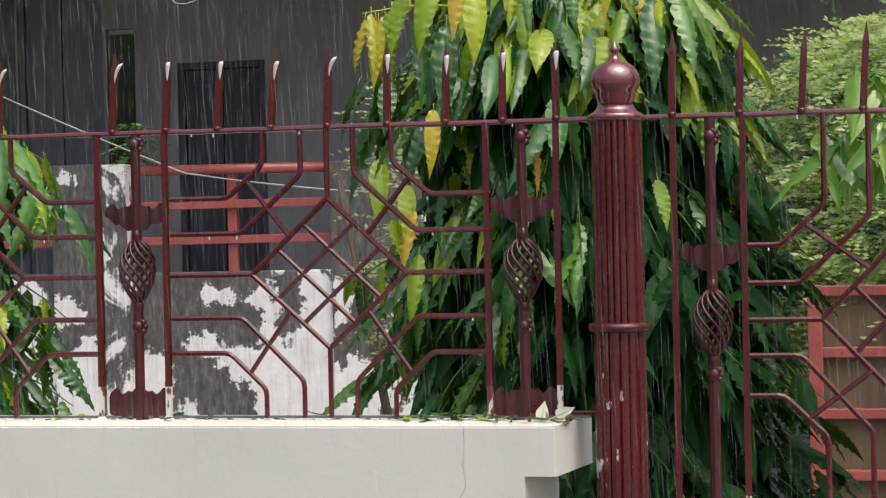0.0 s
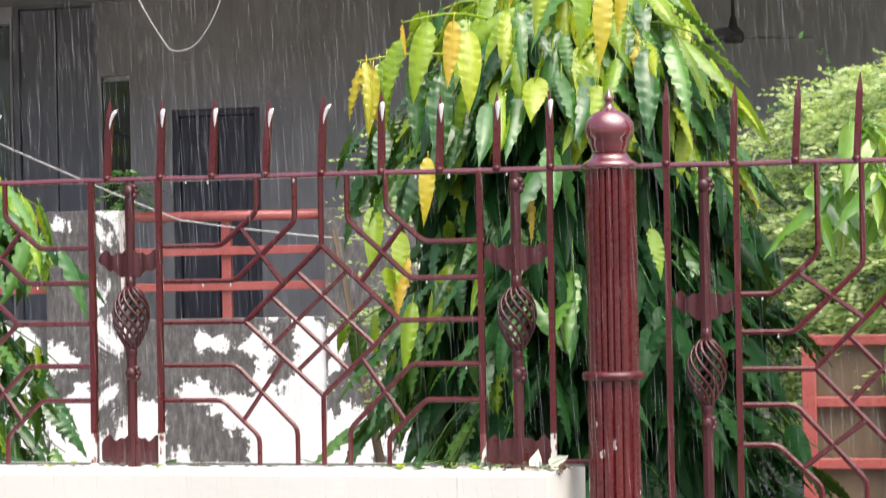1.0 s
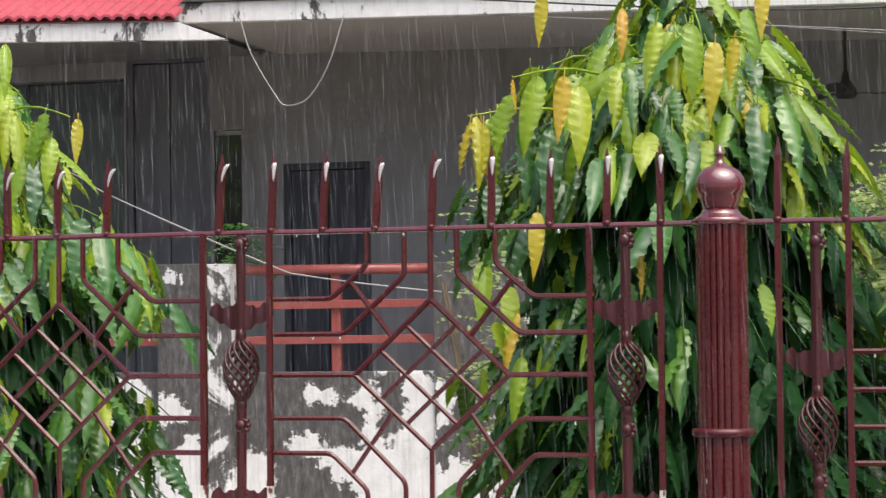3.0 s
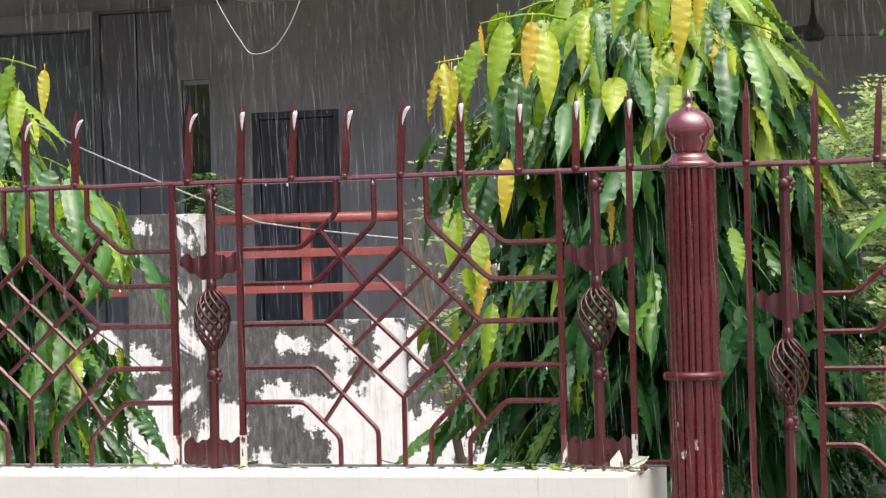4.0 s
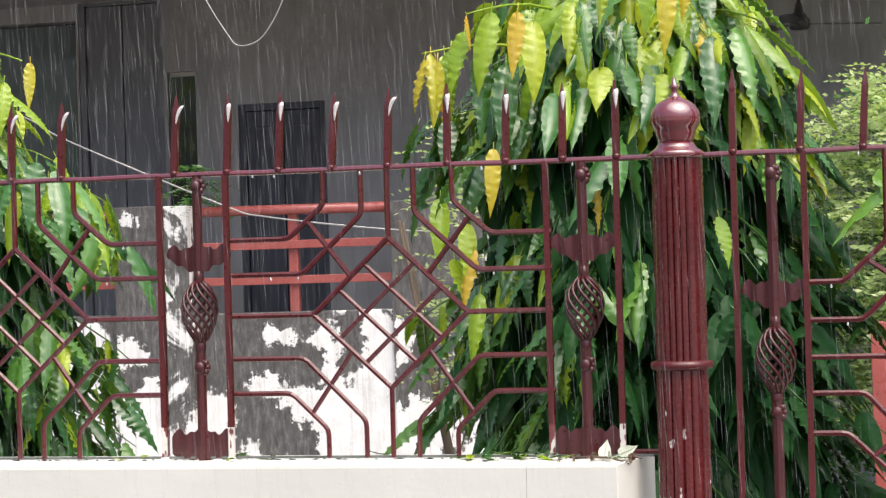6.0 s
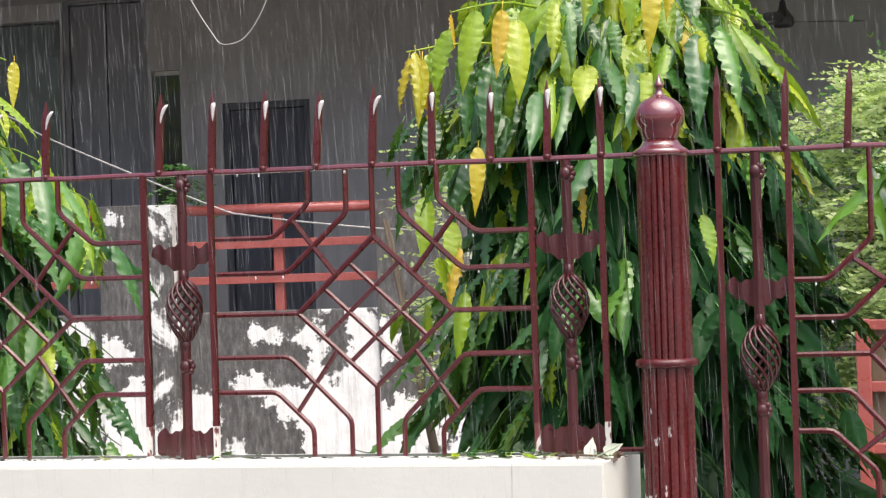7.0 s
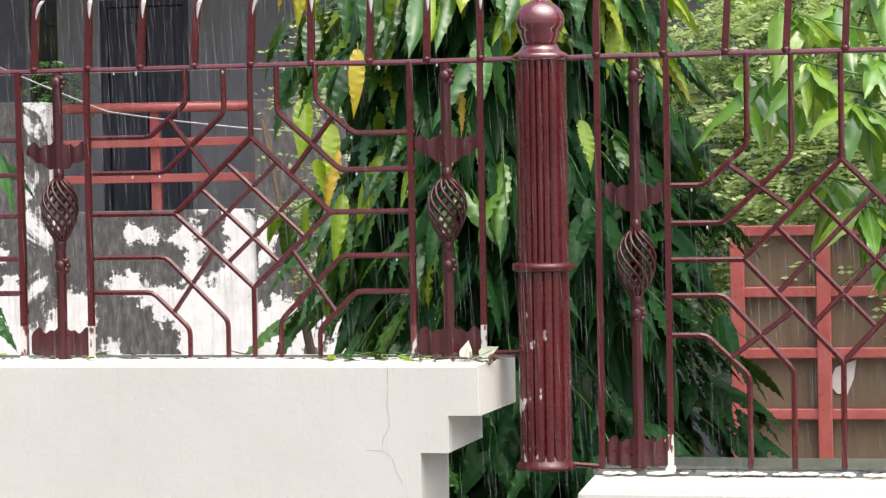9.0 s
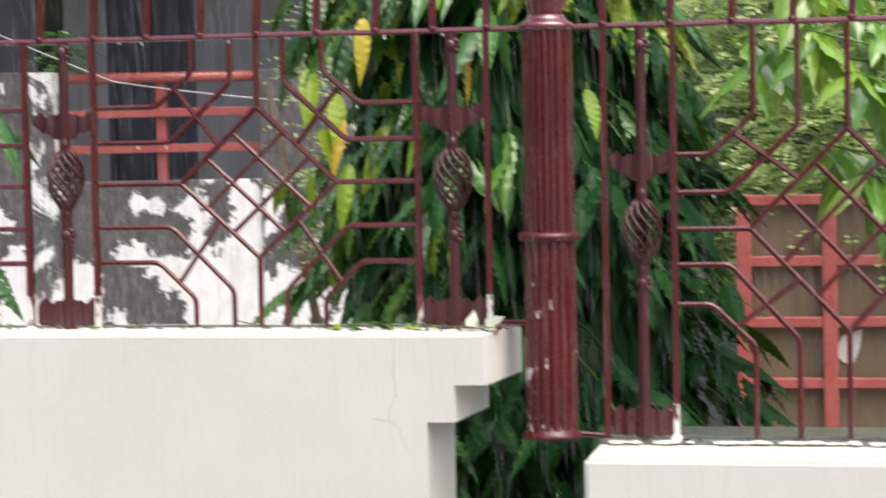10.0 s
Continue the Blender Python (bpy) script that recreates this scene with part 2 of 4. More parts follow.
cable_white = plaster("white_cable", (0.40, 0.39, 0.38), (0.30, 0.29, 0.28), (0.2, 0.2, 0.19), 0.6, rough=0.5)
# White base colour also paints in the wet highlight on the lips.
lip_white = plaster("bare_metal_with_highlight", (0.78, 0.74, 0.73), (0.68, 0.62, 0.61), (0.4, 0.2, 0.2), 0.62, rough=0.25)
fan_dark = plaster("dusty_fan_enamel", (0.045, 0.042, 0.04), (0.03, 0.028, 0.027), (0.08, 0.075, 0.07), 0.6, rough=0.5)
cable_black = plaster("black_cable", (0.02, 0.02, 0.02), (0.015, 0.015, 0.015), (0.05, 0.05, 0.05), 0.7, rough=0.5)
crack_dark = plaster("crack_shadow", (0.31, 0.295, 0.255), (0.26, 0.245, 0.21), (0.18, 0.17, 0.14), 0.6)

# ---- making things ----
ORIGIN = {}


def thing(name, m, origin=(0, 0, 0), label="", category="", group="", kind=""):
    """An Empty at a thing's base; its parts are given in the frame of m and set back to that base."""
    ob = new(name)
    ob.matrix_world = m @ Matrix.Translation(origin)
    ob.empty_display_size = 0.05
    ORIGIN[ob.name] = Vector(origin)
    return tagged(ob, label, category, group, kind)


def mesh_of(name, bm, material, smooth=False):
    me = bpy.data.meshes.new(name)
    bmesh.ops.recalc_face_normals(bm, faces=bm.faces)
    bm.to_mesh(me)
    bm.free()
    if smooth:
        for p in me.polygons:
            p.use_smooth = True
    for m in material if isinstance(material, (list, tuple)) else [material]:
        me.materials.append(m)
    return me


def part(name, bm, material, parent, label="", smooth=False):
    o = ORIGIN[parent.name]
    bmesh.ops.translate(bm, verts=bm.verts, vec=-o)
    ob = new(name, mesh_of(name, bm, material, smooth))
    ob.parent = parent
    ORIGIN[ob.name] = o
    return tagged(ob, label)


def box(bm, x0, x1, y0, y1, z0, z1, bevel=0.0):
    made = bmesh.ops.create_cube(bm, size=1.0, matrix=Matrix.LocRotScale(((x0 + x1) / 2, (y0 + y1) / 2, (z0 + z1) / 2), None, (x1 - x0, y1 - y0, z1 - z0)))
    if bevel:
        edges = {e for v in made["verts"] for e in v.link_edges}
        bmesh.ops.bevel(bm, geom=list(edges), offset=bevel, segments=2, affect="EDGES", profile=0.5)
    return bm


def tube(bm, pts, radii, sides=6, spin=0.0, caps=True):
    """A round or square bar swept along pts; radii: one, or one for each point."""
    pts = [Vector(p) for p in pts]
    rs = radii if isinstance(radii, (list, tuple)) else [radii] * len(pts)
    rings, ref = [], None
    for i, p in enumerate(pts):
        d = (pts[min(i + 1, len(pts) - 1)] - pts[max(i - 1, 0)]).normalized()
        if ref is None:
            ref = Vector((0, 1, 0)) if abs(d.y) < 0.9 else Vector((1, 0, 0))
        a = (ref - d * ref.dot(d)).normalized()
        ref = a
        b = d.cross(a)
        grow = 1.0
        if 0 < i < len(pts) - 1:
            c = (pts[i] - pts[i - 1]).normalized().dot((pts[i + 1] - pts[i]).normalized())
            grow = 1.0 / max(0.7, math.sqrt((1 + c) / 2))
        rings.append([bm.verts.new(p + (a * math.cos(spin + k * math.tau / sides) + b * math.sin(spin + k * math.tau / sides) * grow) * rs[i]) for k in range(sides)])
    for r0, r1 in zip(rings, rings[1:]):
        for k in range(sides):
            bm.faces.new((r0[k], r0[(k + 1) % sides], r1[(k + 1) % sides], r1[k]))
    if caps:
        bm.faces.new(rings[0][::-1])
        bm.faces.new(rings[-1])
    return bm


def lathe(bm, x, y, profile, sides=24):
    """A turned shape about the upright line through x, y; profile: (radius, height)."""
    rings = [[bm.verts.new((x + r * math.cos(k * math.tau / sides), y + r * math.sin(k * math.tau / sides), z)) for k in range(sides)] for r, z in profile]
    for r0, r1 in zip(rings, rings[1:]):
        for k in range(sides):
            bm.faces.new((r0[k], r0[(k + 1) % sides], r1[(k + 1) % sides], r1[k]))
    bm.faces.new(rings[0][::-1])
    bm.faces.new(rings[-1])
    return bm


def prism(bm, outline, y0, y1):
    """A flat outline (x, z), given thickness from y0 to y1."""
    a = [bm.verts.new((x, y0, z)) for x, z in outline]
    b = [bm.verts.new((x, y1, z)) for x, z in outline]
    n = len(outline)
    bm.faces.new(a)
    bm.faces.new(b[::-1])
    for k in range(n):
        bm.faces.new((a[k], b[k], b[(k + 1) % n], a[(k + 1) % n]))
    return bm


def wall_with_holes(bm, x0, x1, y0, y1, z0, z1, holes):
    """A wall cut by upright openings (x0, x1, z0, z1) that do not overlap."""
    xs = sorted({x0, x1, *(h[0] for h in holes), *(h[1] for h in holes)})
    for a, b in zip(xs, xs[1:]):
        mid, z = (a + b) / 2, z0
        for h in sorted((h for h in holes if h[0] < mid < h[1]), key=lambda h: h[2]):
            if h[2] > z:
                box(bm, a, b, y0, y1, z, h[2])
            z = h[3]
        if z < z1:
            box(bm, a, b, y0, y1, z, z1)
    bmesh.ops.remove_doubles(bm, verts=bm.verts, dist=1e-5)
    return bm


SLANT = 13.0
FENCE = Matrix.Translation((0, 4.5, 1.5)) @ pose(0, 0, 0, 0, 0.25, -SLANT) @ Matrix.Translation((0, 0, -1.5))


def plane_at(d):
    return Matrix.Translation((0, d, 0)) @ pose(0, 0, 0, 0, 0, -SLANT)


HOUSE = plane_at(10.3)

# ---- ground ----
bm = bmesh.new()
for x in range(-12, 12):
    for y in range(-12, 12):
        q = [(x, y), (x + 1, y), (x + 1, y + 1), (x, y + 1)]
        bm.faces.new([bm.verts.new((40 * a, 40 * b, -0.02)) for a, b in q])
bmesh.ops.remove_doubles(bm, verts=bm.verts, dist=1e-4)
ground = tagged(new("ground", mesh_of("ground", bm, soil)), "unseen grey-brown yard ground, pale to bounce light up", "ground", kind="structure")
bm = bmesh.new()
box(bm, -40, 40, -6.0, -0.45, -0.015, 0.0)
road = new("road", mesh_of("road", bm, asphalt))
road.matrix_world = plane_at(4.5)
tagged(road, "wet dark asphalt street before the boundary wall", "road", kind="structure")

# ---- boundary walls ----
TOP_L, TOP_R = 1.166, 0.945
FRONT_L, BACK_L = -0.145, 0.11
wall = thing("wall_1", FENCE, (-0.9, 0, 0), "cream painted plastered boundary wall with stepped end", "wall", kind="structure")
bm = bmesh.new()
outline = [(-3.2, -0.02), (-3.2, TOP_L), (0.252, TOP_L), (0.252, 1.067), (0.188, 1.067), (0.188, 0.993), (0.132, 0.993), (0.132, -0.02)]
prism(bm, outline, FRONT_L, BACK_L)
for v in bm.verts:
    if v.co.y > 0 and v.co.x > 0:
        v.co.x += 0.030 if v.co.x > 0.2 else 0.023 if v.co.x > 0.15 else 0.006
bmesh.ops.bevel(bm, geom=[e for e in bm.edges if max(v.co.y for v in e.verts) < 0 and (min(v.co.z for v in e.verts) > TOP_L - 0.001 or min(v.co.x for v in e.verts) > 0.251)], offset=0.004, segments=2, affect="EDGES")
part("wall_body", bm, white_wall, wall)


def crack(pts, r=0.0006):
    bm = bmesh.new()
    rnd = random.Random(len(pts))
    fine = []
    for (x0, z0), (x1, z1) in zip(pts, pts[1:]):
        n = max(2, int(math.hypot(x1 - x0, z1 - z0) / 0.012))
        fine += [(x0 + (x1 - x0) * k / n + rnd.uniform(-1, 1) * 0.0012, FRONT_L - 0.0002, z0 + (z1 - z0) * k / n) for k in range(n)]
    fine.append((pts[-1][0], FRONT_L - 0.0002, pts[-1][1]))
    tube(bm, fine, [r * rnd.uniform(0.5, 1.2) for _ in fine], 4)
    return bm


part("crack", crack([(0.068, 1.166), (0.066, 1.09), (0.069, 1.045), (0.057, 1.022), (0.053, 0.995)]), crack_dark, wall, "hairline crack in the paint")
part("crack", crack([(0.022, 0.999), (0.053, 0.996), (0.072, 0.985), (0.088, 0.945), (0.094, 0.93)], 0.0004), crack_dark, wall, "hairline crack in the paint")

wall_r = thing("wall_2", FENCE, (0.9, 0, 0), "lower cream boundary wall with a wet cement top", "wall", kind="structure")
bm = bmesh.new()
box(bm, 0.452, 3.0, -0.215, 0.2, -0.02, TOP_R - 0.012)
bmesh.ops.bevel(bm, geom=list(bm.edges), offset=0.008, segments=2, affect="EDGES")
part("wall_body", bm, white_wall, wall_r)
bm = bmesh.new()
box(bm, 0.455, 2.9, -0.012, 0.19, TOP_R - 0.02, TOP_R, 0.004)
part("cement_ledge", bm, wet_cement, wall_r, "wet grey cement ledge")



def crumbs(parent, u0, u1, y, z, count, seed, material, size, label):
    """Broken bits of mortar and dirt along the foot of the fence, as one heap."""
    rnd = random.Random(seed)
    bm = bmesh.new()
    for k in range(count):
        r = size * rnd.uniform(0.4, 1.0)
        m = Matrix.LocRotScale((rnd.uniform(u0, u1), y + rnd.gauss(0, 0.006), z + r * 0.2), None, (r * rnd.uniform(1.0, 3.2), r * rnd.uniform(0.8, 1.6), r * 0.55))
        bmesh.ops.create_icosphere(bm, subdivisions=1, radius=1.0, matrix=m @ Matrix.Rotation(rnd.uniform(0, 3), 4, "Z"))
    ob = part("mortar_crumbs", bm, material, parent, label)
    ob["kind"] = "stuff"


crumbs(wall_r, 0.46, 1.9, -0.022, TOP_R - 0.006, 130, 3, white_wall, 0.008, "broken cream mortar along the fence foot")
crumbs(wall_r, 0.42, 1.9, -0.006, TOP_R, 110, 4, bark_dirt, 0.0045, "dark dirt along the fence foot")
crumbs(wall, -1.9, 0.24, -0.010, TOP_L, 120, 5, white_wall, 0.0045, "broken cream mortar along the fence foot")
crumbs(wall, -1.9, 0.24, 0.008, TOP_L, 130, 6, bark_dirt, 0.004, "dark dirt along the fence foot")

# ---- iron fence ----
BAR, POST = 0.0058, 0.0084


def bar(name, pts, r, parent, sides=6, spin=math.pi / 4, material=None, label=""):
    bm = bmesh.new()
    tube(bm, [(x, y, z) for x, y, z in pts], r, sides, spin)
    return part(name, bm, material or red_iron, parent, label)


def rounded(pts, cut=0.012):
    """The same line with its corners bent instead of broken."""
    out = [Vector(pts[0])]
    for a, b, c in zip(pts, pts[1:], pts[2:]):
        a, b, c = Vector(a), Vector(b), Vector(c)
        p, q = b + (a - b).normalized() * cut, b + (c - b).normalized() * cut
        out += [p, p * 0.25 + b * 0.5 + q * 0.25, q]
    out.append(Vector(pts[-1]))
    return out


def lattice(parent, c, half, lv, dia, out, inn, bend, rail, base, sides=(-1, 1)):
    """The pattern of one panel about its middle c. lv: heights of the five stubs; dia: half width, top and bottom of the
    diamond; out, inn: distances of the outer and inner uprights and the heights of their bends; bend: where the stubs turn."""
    hw, top, bot = dia
    mid = lv[2]
    Y = 0.0
    up = lambda p: [(x, Y, z) for x, z in p]
    bar("upright", up([(c, top), (c, rail)]), BAR, parent)
    bar("upright", up([(c, bot), (c, base + 0.004)]), BAR, parent)
    for s in sides:
        e = c + s * half
        bar("bent_bar", rounded(up([(e, lv[0]), (c + s * bend[0], lv[0]), (c + s * out[0], out[1]), (c + s * out[0], rail)])), BAR, parent)
        bar("bent_bar", rounded(up([(e, lv[1]), (c + s * bend[1], lv[1]), (c + s * inn[0], inn[1]), (c + s * inn[0], rail)])), BAR, parent)
        bar("bent_bar", rounded(up([(e, lv[3]), (c + s * bend[1], lv[3]), (c + s * inn[0], inn[2]), (c + s * inn[0], base + 0.004)])), BAR, parent)
        bar("bent_bar", rounded(up([(e, lv[4]), (c + s * bend[0], lv[4]), (c + s * out[0], out[2]), (c + s * out[0], base + 0.004)])), BAR, parent)
        bar("stub", up([(e, mid), (c + s * hw, mid)]), BAR, parent)
        bar("diagonal", up([(c + s * hw, mid), (c, top)]), BAR, parent)
        bar("diagonal", up([(c + s * hw, mid), (c, bot)]), BAR, parent)
        for k in (1 / 3, 2 / 3):
            bar("cross_bar", [(c + s * hw * (1 - k), Y + 0.002, mid + (top - mid) * k), (c - s * hw * k, Y + 0.002, mid - (mid - bot) * (1 - k))], BAR * 0.93, parent)
        x0, z0 = c + s * hw / 2, (mid + top) / 2
        d = (bend[0] + out[0]) / 2 * 0.97
        bar("strut", up([(x0, z0), (c + s * d, (lv[0] + out[1]) / 2)]), BAR * 0.95, parent)
        z0 = (mid + bot) / 2
        bar("strut", up([(x0, z0), (c + s * d, (lv[4] + out[2]) / 2 - 0.004)]), BAR * 0.95, parent)


def spike(parent, u, rail, tip, lean, curl):
    """A square rod drawn out to a point, with a curled lip hammered out of its side."""
    bm = bmesh.new()
    h = tip - rail
    tube(bm, [(u, 0, rail), (u + lean * 0.5, 0, rail + h * 0.5), (u + lean * 0.8, 0, rail + h * 0.78), (u + lean, 0, tip)], [0.0098, 0.0096, 0.0088, 0.0012], 4, math.pi / 4)
    s = part("spike", bm, red_iron, parent)
    bm = bmesh.new()
    lathe(bm, u, 0, [(0.006, rail - 0.008), (0.0085, rail - 0.005), (0.0098, rail + 0.001), (0.0085, rail + 0.005)], 10)
    part("weld", bm, red_iron, s, smooth=True)
    if curl:
        bm = bmesh.new()
        ux = u + lean * 0.75
        rows = []
        for k in range(7):
            f = k / 6
            w = 0.0008 + 0.0058 * f ** 0.8 * (1.0 if f < 0.9 else 0.6)
            x = ux + 0.003 + curl * (0.013 * f * f + 0.003 * f)
            z = rail + h * 0.62 + 0.040 * f - 0.002 * f * f
            y = -0.0075 - 0.004 * f
            rows.append([bm.verts.new((x - w, y, z)), bm.verts.new((x - w * 0.2, y - 0.003, z + 0.001)), bm.verts.new((x + w, y, z + 0.002)), bm.verts.new((x, y + 0.003, z))])
        for r0, r1 in zip(rows, rows[1:]):
            for j in range(4):
                bm.faces.new((r0[j], r0[(j + 1) % 4], r1[(j + 1) % 4], r1[j]))
        bm.faces.new(rows[0][::-1])
        bm.faces.new(rows[-1])
        part("curled_lip", bm, lip_white, s, "bare curled metal lip, whitened for its wet highlight", True)


def leaf_plate(parent, u, z, w, h, keel=1.0, name="leaf_plate"):
    """A thin cast plate of two scalloped wings, one to each side of the bar, with a raised rib on each lobe."""
    bm = bmesh.new()
    n = 40
    rows = []
    for k in range(n + 1):
        f = k / n * 2 - 1
        a = abs(f)
        crest = 0.30 + 0.16 * abs(math.sin(a * math.pi * 1.5 + 0.9)) + 0.05 * math.sin(a * 19)
        low = -0.5 + 0.64 * keel * min(1, a * 1.12) ** 1.25 + 0.05 * math.sin(a * 16)
        if a > 0.93:
            crest, low = crest - (a - 0.93) * 3, low + (a - 0.93) * 2
        bow = 0.004 + 0.0022 * math.sin(a * 15) - 0.006 * a * a
        x = u + f * w / 2
        zs = [z + crest * h, z + (crest * 0.45 + low * 0.55) * h, z + low * h]
        rows.append([bm.verts.new((x, -bow, zs[0])), bm.verts.new((x, -bow - 0.0008, zs[1])), bm.verts.new((x, -bow, zs[2])), bm.verts.new((x, 0.004 - bow, zs[2])), bm.verts.new((x, 0.004 - bow, zs[0]))])
    for r0, r1 in zip(rows, rows[1:]):
        for j in range(5):
            bm.faces.new((r0[j], r0[(j + 1) % 5], r1[(j + 1) % 5], r1[j]))
    bm.faces.new(rows[0][::-1])
    bm.faces.new(rows[-1])
    return part(name, bm, red_cast, parent, "scalloped cast-iron leaf plate")


def basket(parent, u, z0, z1, r):
    """Twisted rods swelling between two collars."""
    b = bmesh.new()
    lathe(b, u, 0, [(0.009, z1 - 0.004), (0.011, z1 + 0.006), (0.0105, z1 + 0.02)], 10)
    root = part("basket", b, red_cast, parent, "twisted iron basket", True)
    for k in range(11):
        bm = bmesh.new()
        pts = []
        for j in range(15):
            f = j / 14
            rad = 0.006 + (r - 0.006) * math.sin(math.pi * f ** 0.86) ** 0.85
            a = k * math.tau / 11 + f * 3.0
            pts.append((u + rad * math.cos(a), rad * math.sin(a), z1 - (z1 - z0) * f))
        tube(bm, pts, 0.0034, 5)
        part("twisted_rod", bm, red_cast, root, smooth=True)
    bm = bmesh.new()
    lathe(bm, u, 0, [(0.010, z0 - 0.022), (0.0125, z0 - 0.006), (0.011, z0 + 0.004), (0.005, z0 + 0.012)], 10)
    part("collar", bm, red_cast, root, smooth=True)


def rosette(parent, u, z):
    bm = bmesh.new()
    for k in range(7):
        a = k * math.tau / 7
        m = Matrix.LocRotScale((u + 0.006 + 0.007 * math.cos(a), -0.001 + 0.002 * math.cos(2 * a), z + 0.012 * math.sin(a)), None, (0.0085, 0.007, 0.009))
        bmesh.ops.create_icosphere(bm, subdivisions=1, radius=1.0, matrix=m)
    bmesh.ops.create_icosphere(bm, subdivisions=2, radius=1.0, matrix=Matrix.LocRotScale((u, -0.008, z), None, (0.012, 0.008, 0.014)))
    part("rosette", bm, red_cast, parent, "cast rosette", True)


def ornament_column(u0, u1, u, base, rail, plate_z, bask, ros, name="ornament_column"):
    col = thing(name, FENCE, (u, 0, base), "maroon iron upright with twisted basket and cast leaves", "fence ornament", "ornament columns of the fence")
    zt, zb, rb = bask
    bar("ornament_bar", [(u, 0, zt), (u, 0, rail - 0.004)], 0.0108, col, 8, 0.0, material=red_cast)
    bar("ornament_bar", [(u, 0, base), (u, 0, zb)], 0.0112, col, 8, 0.0, material=red_cast)
    basket(col, u, zb, zt, rb)
    leaf_plate(col, u, plate_z, (u1 - u0) * 0.95, 0.062, 0.72)
    leaf_plate(col, u, base + 0.034, (u1 - u0) * 0.93, 0.066, 0.12)
    for z in ros:
        rosette(col, u, z)


RAIL = 1.770
panel_a = thing("fence_panel", FENCE, (-0.25, 0, TOP_L), "maroon painted iron fence panel with diamond lattice", "fence panel", "fence panels on the wall")
panel_b = thing("fence_panel", FENCE, (-1.083, 0, TOP_L), "maroon painted iron fence panel behind drooping leaves", "fence panel", "fence panels on the wall")
panel_c = thing("fence_panel", FENCE, (0.953, 0, TOP_R), "taller maroon iron fence panel on the lower wall", "fence panel", "fence panels on the wall")
LV = (1.628, 1.554, 1.468, 1.378, 1.305)
for pan, c, half in ((panel_a, -0.2435, 0.345), (panel_b, -1.083, 0.336)):
    lattice(pan, c, half, LV, (0.166, 1.625, 1.314), (0.139, 1.697, 1.229), (0.0565, 1.676, 1.246), (0.218, 0.188), RAIL, TOP_L)
LVR = (1.511, 1.436, 1.363, 1.292, 1.213)
lattice(panel_c, 0.953, 0.341, LVR, (0.1915, 1.559, 1.160), (0.183, 1.590, 1.132), (0.0965, 1.566, 1.143), (0.268, 0.232), RAIL, TOP_R)


def post(parent, u, base, top, primer):
    p = bar("post", [(u, 0, base + 0.07 if primer else base), (u, 0, top)], POST, parent, 4)
    if primer:
        bar("post_foot", [(u, 0, base - 0.002), (u, 0, base + 0.07)], POST * 0.97, p, 4, material=bare_iron, label="foot of a post with flaked whitish primer")
        bm = bmesh.new()
        lathe(bm, u, 0, [(0.0165, base - 0.004), (0.0135, base + 0.0005), (0.0105, base + 0.003), (0.0088, base + 0.007)], 10)
        part("mortar", bm, white_wall, p, "splash of cream mortar", True)


for pan, u in ((panel_b, -1.419), (panel_b, -0.7475), (panel_a, -0.5975), (panel_a, 0.0925)):
    post(pan, u, TOP_L, RAIL, True)
post(panel_a, 0.2375, TOP_L + 0.0, RAIL, True)
for u in (0.474, 0.612, 1.294):
    post(panel_c, u, TOP_R, RAIL, u == 0.612)


def rail_piece(parent, u0, u1, z, r=0.0058):
    rnd = random.Random(int(u0 * 1000))
    n = 14
    bar("top_rail", [(u0 + (u1 - u0) * k / n, 0, z + rnd.uniform(-1, 1) * 0.0012) for k in range(n + 1)], r, parent, 8, 0.2, material=red_ball)


rail_piece(panel_b, -1.9, -0.7475, RAIL)
rail_piece(panel_a, -0.7475, 0.310, RAIL)
rail_piece(panel_c, 0.412, 1.9, RAIL)
bar("bottom_rail", [(-1.9, 0, TOP_L + 0.006), (-0.7475, 0, TOP_L + 0.006)], 0.0036, panel_b, 4, material=wet_cement, label="rusted bottom rail caked with dirt")
bar("bottom_rail", [(-0.7475, 0, TOP_L + 0.006), (0.30, 0, TOP_L + 0.006)], 0.0036, panel_a, 4, material=wet_cement, label="rusted bottom rail caked with dirt")
bar("bottom_rail", [(0.40, 0, TOP_R + 0.004), (1.9, 0, TOP_R + 0.004)], 0.0036, panel_c, 4, material=wet_cement, label="rusted bottom rail caked with dirt")

ornament_column(-0.7475, -0.5975, -0.662, TOP_L, RAIL, 1.592, (1.546, 1.412, 0.037), (1.745, 1.362))
ornament_column(0.0925, 0.2375, 0.166, TOP_L, RAIL, 1.592, (1.535, 1.402, 0.038), (1.738, 1.355))
ornament_column(0.474, 0.612, 0.5475, TOP_R, RAIL, 1.489, (1.425, 1.290, 0.038), (1.728, 1.255))

